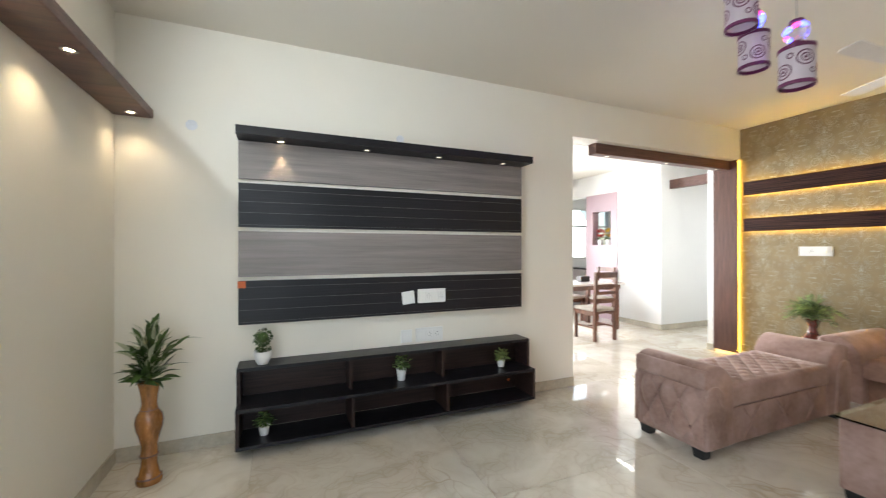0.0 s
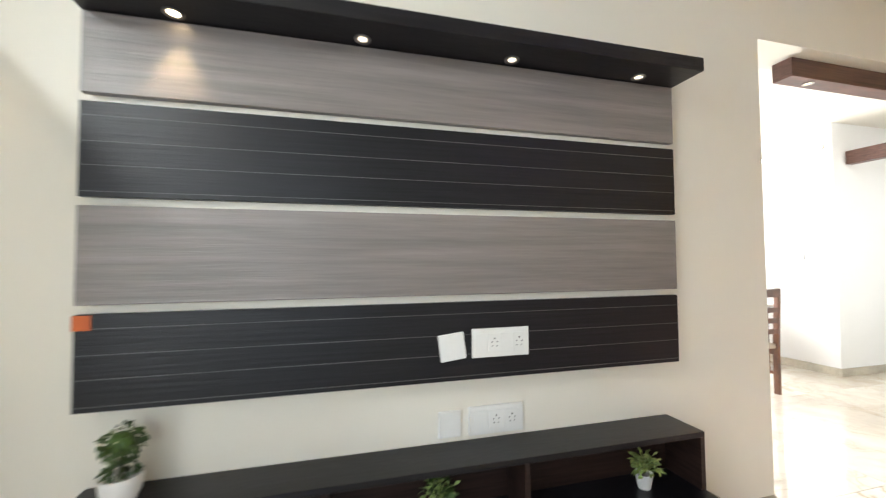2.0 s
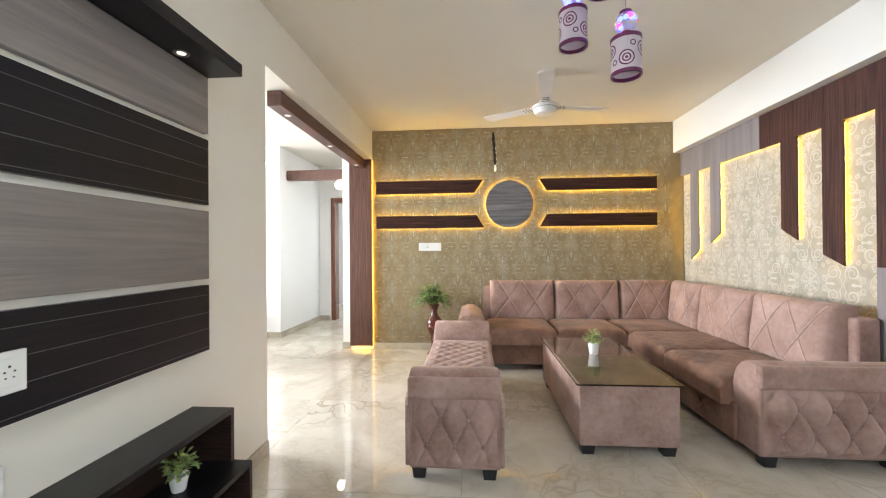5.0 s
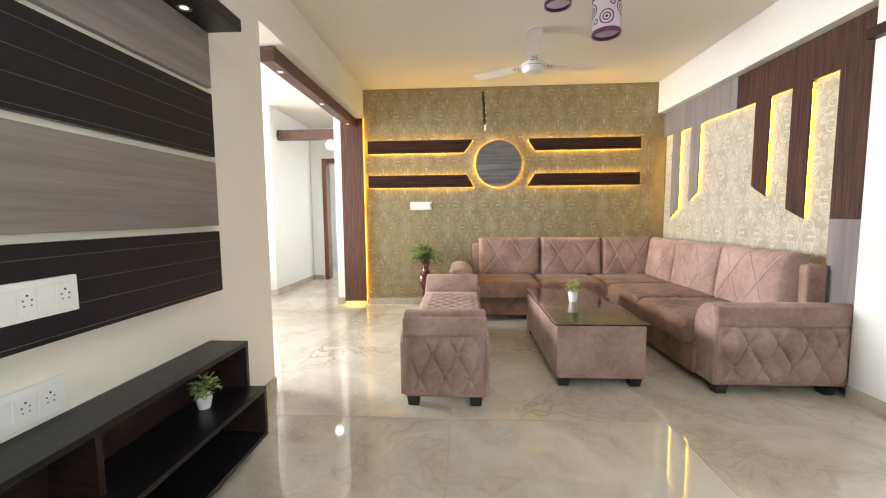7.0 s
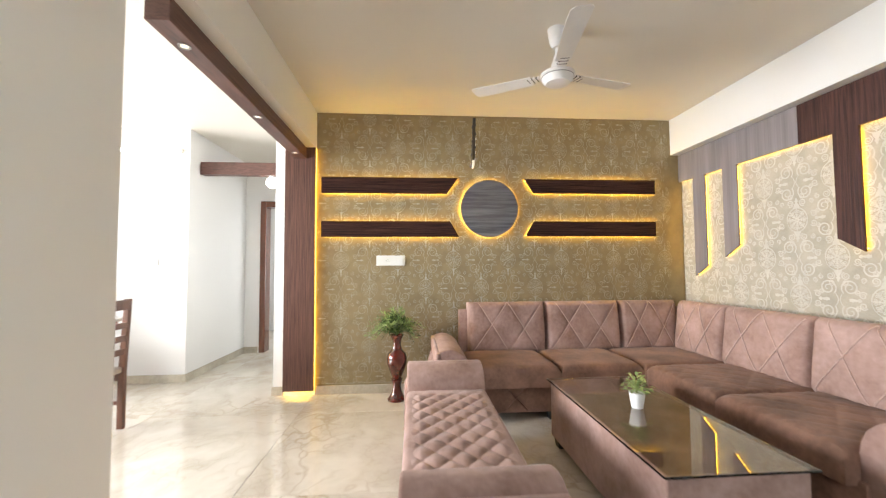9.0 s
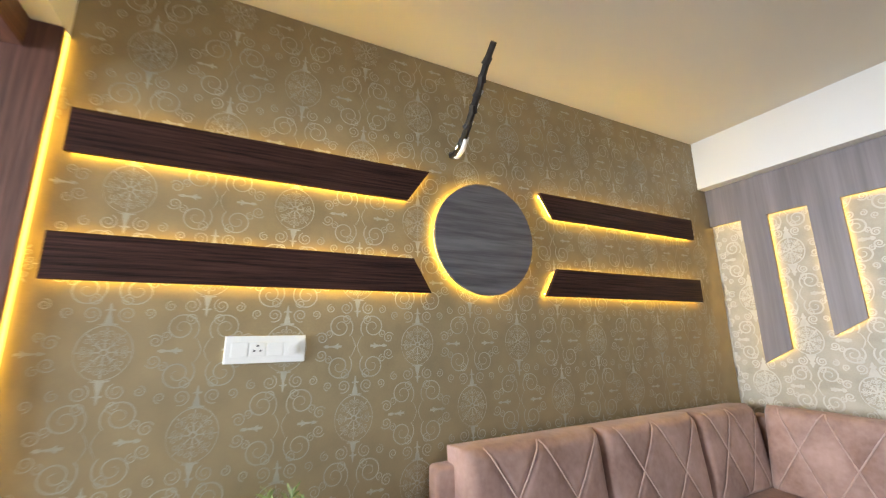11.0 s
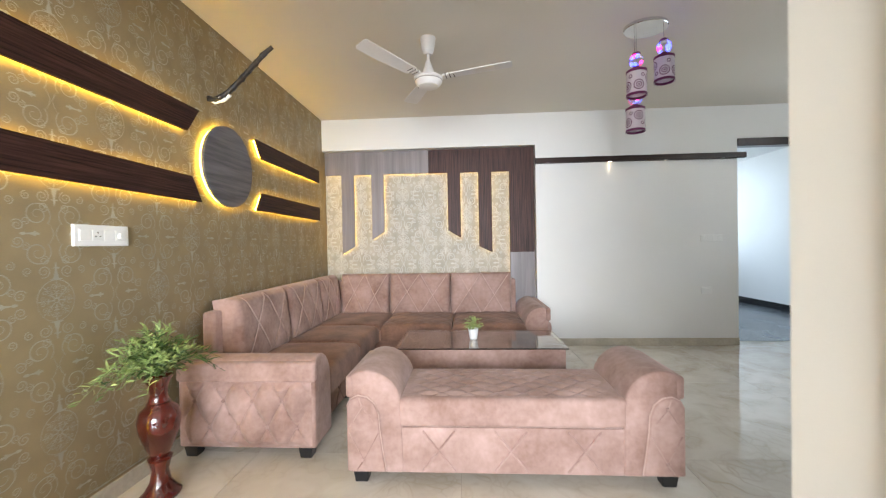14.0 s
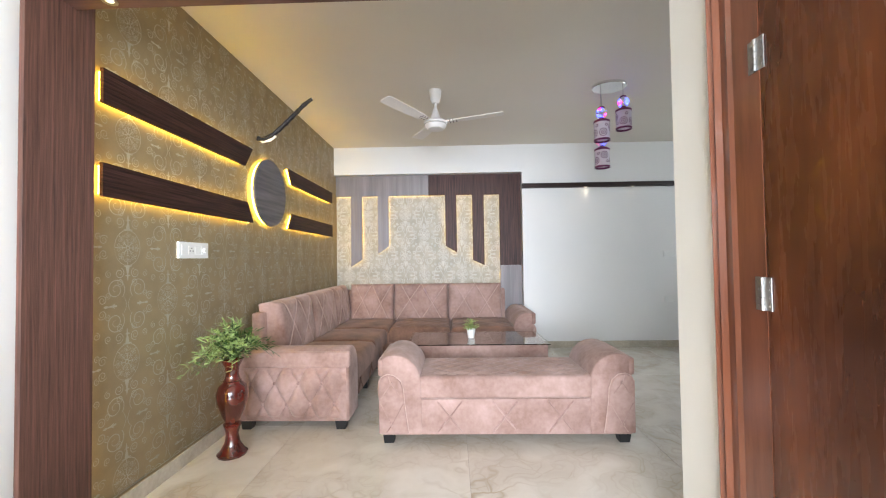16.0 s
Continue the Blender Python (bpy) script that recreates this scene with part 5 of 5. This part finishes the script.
def flower_pot(y, petal, word):
    t = thing("flower_pot", (5.57, y, 1.383), word + " artificial flower in a white pot in the niche", "flower pot", "flowers in the niche")
    part("pot", lathe([(0.04, 0), (0.058, 0.09), (0.06, 0.10), (0.05, 0.10)], 5.57, y, 1.383, 20), CERAMIC, t, smooth=True)
    rng = random.Random(int(y * 100))
    bm = bmesh.new()
    for i in range(120):
        v = Vector((rng.gauss(0, 1), rng.gauss(0, 1), rng.gauss(0, 1))).normalized()
        own = leaf_mesh(0.045, 0.016, 0.3, 2)
        own.transform(Matrix.Translation(Vector((5.57, y, 1.62)) + v * 0.055) @ (v + Vector((rng.uniform(-0.6, 0.6), rng.uniform(-0.6, 0.6), 0.4))).normalized().to_track_quat("X", "Z").to_matrix().to_4x4())
        join(bm, own)
    part("petals", bm, petal, t, word + " petals")
    part("leaves", foliage((5.57, y, 1.48), 40, 0.09, 0.09, 0.05, 0.012, rng, (0, 70)), LEAF, t)


flower_pot(5.835, RED, "red")
flower_pot(5.625, YELLOW, "yellow")
kc = thing("kitchen_counter", (6.6, 6.9, 0), "grey kitchen counter with a black granite top below the window", "kitchen counter")
part("cabinet", box(5.93, 7.39, 6.64, NORTH, 0, 0.86), CABINET, kc)
part("worktop", box(5.93, 7.39, 6.60, NORTH, 0.86, 0.90, 0.004), GRANITE, kc)


# ---- wallpaper print: thin raised scrolls ----
def ribbon(pts, w, bm, place):
    """A flat band through 2D points; the width swells in the middle."""
    k = len(pts)
    pair = []
    for i, p in enumerate(pts):
        d = (pts[min(i + 1, k - 1)] - pts[max(i - 1, 0)]).normalized()
        nrm = Vector((-d.y, d.x)) * w * (0.35 + 0.65 * math.sin(math.pi * min(1, 0.15 + 0.85 * i / (k - 1)) ** 0.7))
        pair.append((bm.verts.new(place(p + nrm)), bm.verts.new(place(p - nrm))))
    for a, c in zip(pair, pair[1:]):
        bm.faces.new((a[0], c[0], c[1], a[1]))


def spiral(c, r, a0, turns, hand, n=22):
    pts = []
    for i in range(n + 1):
        s = i / n
        a = a0 + hand * turns * 2 * math.pi * s
        pts.append(Vector((c[0] + r * (1 - 0.85 * s) * math.cos(a), c[1] + r * (1 - 0.85 * s) * math.sin(a))))
    return pts


def circle(c, r, n=20):
    return [Vector((c[0] + r * math.cos(2 * math.pi * i / n), c[1] + r * math.sin(2 * math.pi * i / n))) for i in range(n + 1)]


def damask(fat=1.0):
    """The strokes of one repeat: a filigree medallion with bells, four large scrolls and two spindles."""
    st = [([Vector((p.x, p.y * 1.15)) for p in circle((0, 0), 0.076, 32)], 0.0016), (circle((0, 0), 0.010, 10), 0.0028), (circle((0, 0), 0.030, 18), 0.0010)]
    for k in range(8):
        a = k * math.pi / 4
        d, e = Vector((math.cos(a), math.sin(a) * 1.15)), Vector((-math.sin(a), math.cos(a)))
        st.append(([d * 0.012, d * 0.020, d * 0.029], 0.0026))
        st.append(([d * 0.030, d * 0.045, d * 0.060], 0.0011))
        st.append(([d * 0.060, d * 0.066, d * 0.073], 0.0024))
        for h in (-1, 1):
            st.append((spiral(d * 0.053 + e * h * 0.0125, 0.0115, a + math.pi, 1.5, h, 12), 0.0012))
            st.append(([d * 0.030, d * 0.035 + e * h * 0.007, d * 0.037 + e * h * 0.013], 0.0018))
    for s in (-1, 1):
        # solid bell with a flared lip, a neck and a small cross
        st.append(([Vector((0, s * 0.088)), Vector((0, s * 0.096)), Vector((0, s * 0.112)), Vector((0, s * 0.128))], 0.0105))
        st.append(([Vector((-0.026, s * 0.089)), Vector((0, s * 0.093)), Vector((0.026, s * 0.089))], 0.0030))
        st.append(([Vector((-0.014, s * 0.136)), Vector((0.0, s * 0.139)), Vector((0.014, s * 0.136))], 0.0034))
        st.append(([Vector((0, s * 0.126)), Vector((0, s * 0.144)), Vector((0, s * 0.162))], 0.0045))
        for h in (-1, 1):
            st.append((spiral((h * 0.047, s * 0.124), 0.027, -s * math.pi / 2 + h * 0.4, 1.8, -h * s, 24), 0.0018))
            st.append((spiral((h * 0.045, s * 0.170), 0.020, s * math.pi / 2, 1.6, h * s, 18), 0.0017))
            st.append((spiral((h * 0.108, s * 0.128), 0.018, -s * math.pi / 2, 1.6, h * s, 18), 0.0017))
    # scrolls round the point between two medallions of a column
    for s in (-1, 1):
        for h in (-1, 1):
            a0 = (math.pi + s * 0.75) if h > 0 else (-s * 0.75)
            st.append((spiral((h * 0.068, 0.28 + s * 0.078), 0.054, a0, 1.9, -h * s, 40), 0.0021))
            st.append(([Vector((h * 0.004, 0.28)), Vector((h * 0.010, 0.28 + s * 0.02)), Vector((h * 0.022, 0.28 + s * 0.042))], 0.0016))
            st.append((spiral((h * 0.140, 0.28 + s * 0.033), 0.024, math.pi * (0.5 - 0.5 * h) + s * h * 0.5, 1.7, h * s, 20), 0.0018))
            st.append(([Vector((h * 0.074, 0.28 + s * 0.010)), Vector((h * 0.082, 0.28 + s * 0.004)), Vector((h * 0.096, 0.28))], 0.0030))
            st.append((spiral((h * 0.112, 0.28 + s * 0.052), 0.016, -s * math.pi / 2, 1.5, -h * s, 16), 0.0016))
    for h in (-1, 1):
        st.append(([Vector((h * 0.060, 0.28)), Vector((h * 0.085, 0.28)), Vector((h * 0.12, 0.28))], 0.0048))
        st.append(([Vector((h * 0.112, 0.28)), Vector((h * 0.122, 0.28)), Vector((h * 0.132, 0.28))], 0.0062))
    return [(pts, w * fat) for pts, w in st]


def print_on(strokes, px, py, half, u0, u1, v0, v1, place, du=0.0, dv=0.0):
    bm = bmesh.new()
    i = 0
    u = u0 - px + du
    while u < u1 + px:
        v = v0 - py + dv + (py / 2 if half and i % 2 else 0)
        while v < v1 + py:
            for k, (pts, w) in enumerate(strokes):
                q = [Vector((min(max(p[0] + u, u0), u1), min(max(p[1] + v, v0), v1))) for p in pts]
                inside = [p for p in q if u0 < p.x < u1 and v0 < p.y < v1]
                if len(inside) == len(q):
                    ribbon(q, w, bm, functools.partial(place, h=0.0001 * (k % 9)))
            v += py
        u += px
        i += 1
    return bm


PX = WALLX - 0.0007
pr = part("damask_print", print_on(damask(1.1), 0.275, 0.56, True, -0.62, 3.0, 0.10, CEIL - 0.01, lambda p, h: (PX - h, p.x, p.y), -0.195, 0.06), GOLDLINE, wallpaper_east, "pale gold scroll print")
tagged(pr, kind="stuff")
pr = part("damask_print", print_on(damask(2.2), 0.26, 0.56, True, 2.70, 4.95, 0.70, 2.30, lambda p, h: (p.x, REC + 0.0007 + h, p.y)), SILVERLINE, paper_south, "broad silver scroll print")
tagged(pr, kind="stuff")

# ---- floor: large polished slabs with thin joints ----
floor = structure("floor", box(XW - 0.15, 9.1, YS - 0.2, NORTH + 0.15, -0.1, -0.0035), GROUT, "polished cream marble floor in large slabs")
TX, TY, J = 1.2, 1.2, 0.0009
ORX, ORY = 3.27 - 6 * TX, 1.81 - 3 * TY
shared = {}
for i in range(12):
    for j in range(10):
        x0, x1 = max(ORX + i * TX, XW), min(ORX + (i + 1) * TX, 9.0)
        y0, y1 = max(ORY + j * TY, REC), min(ORY + (j + 1) * TY, NORTH)
        if x1 - x0 < 0.02 or y1 - y0 < 0.02:
            continue
        key = (round(x1 - x0, 3), round(y1 - y0, 3))
        if key not in shared:
            w, h = key
            shared[key] = mesh_of("slab", box(J, w - J, J, h - J, -0.02, 0, 0.0008, 1), MARBLE)
        ob = new("slab", shared[key])
        ob.parent = floor
        ob.location = (x0, y0, 0)
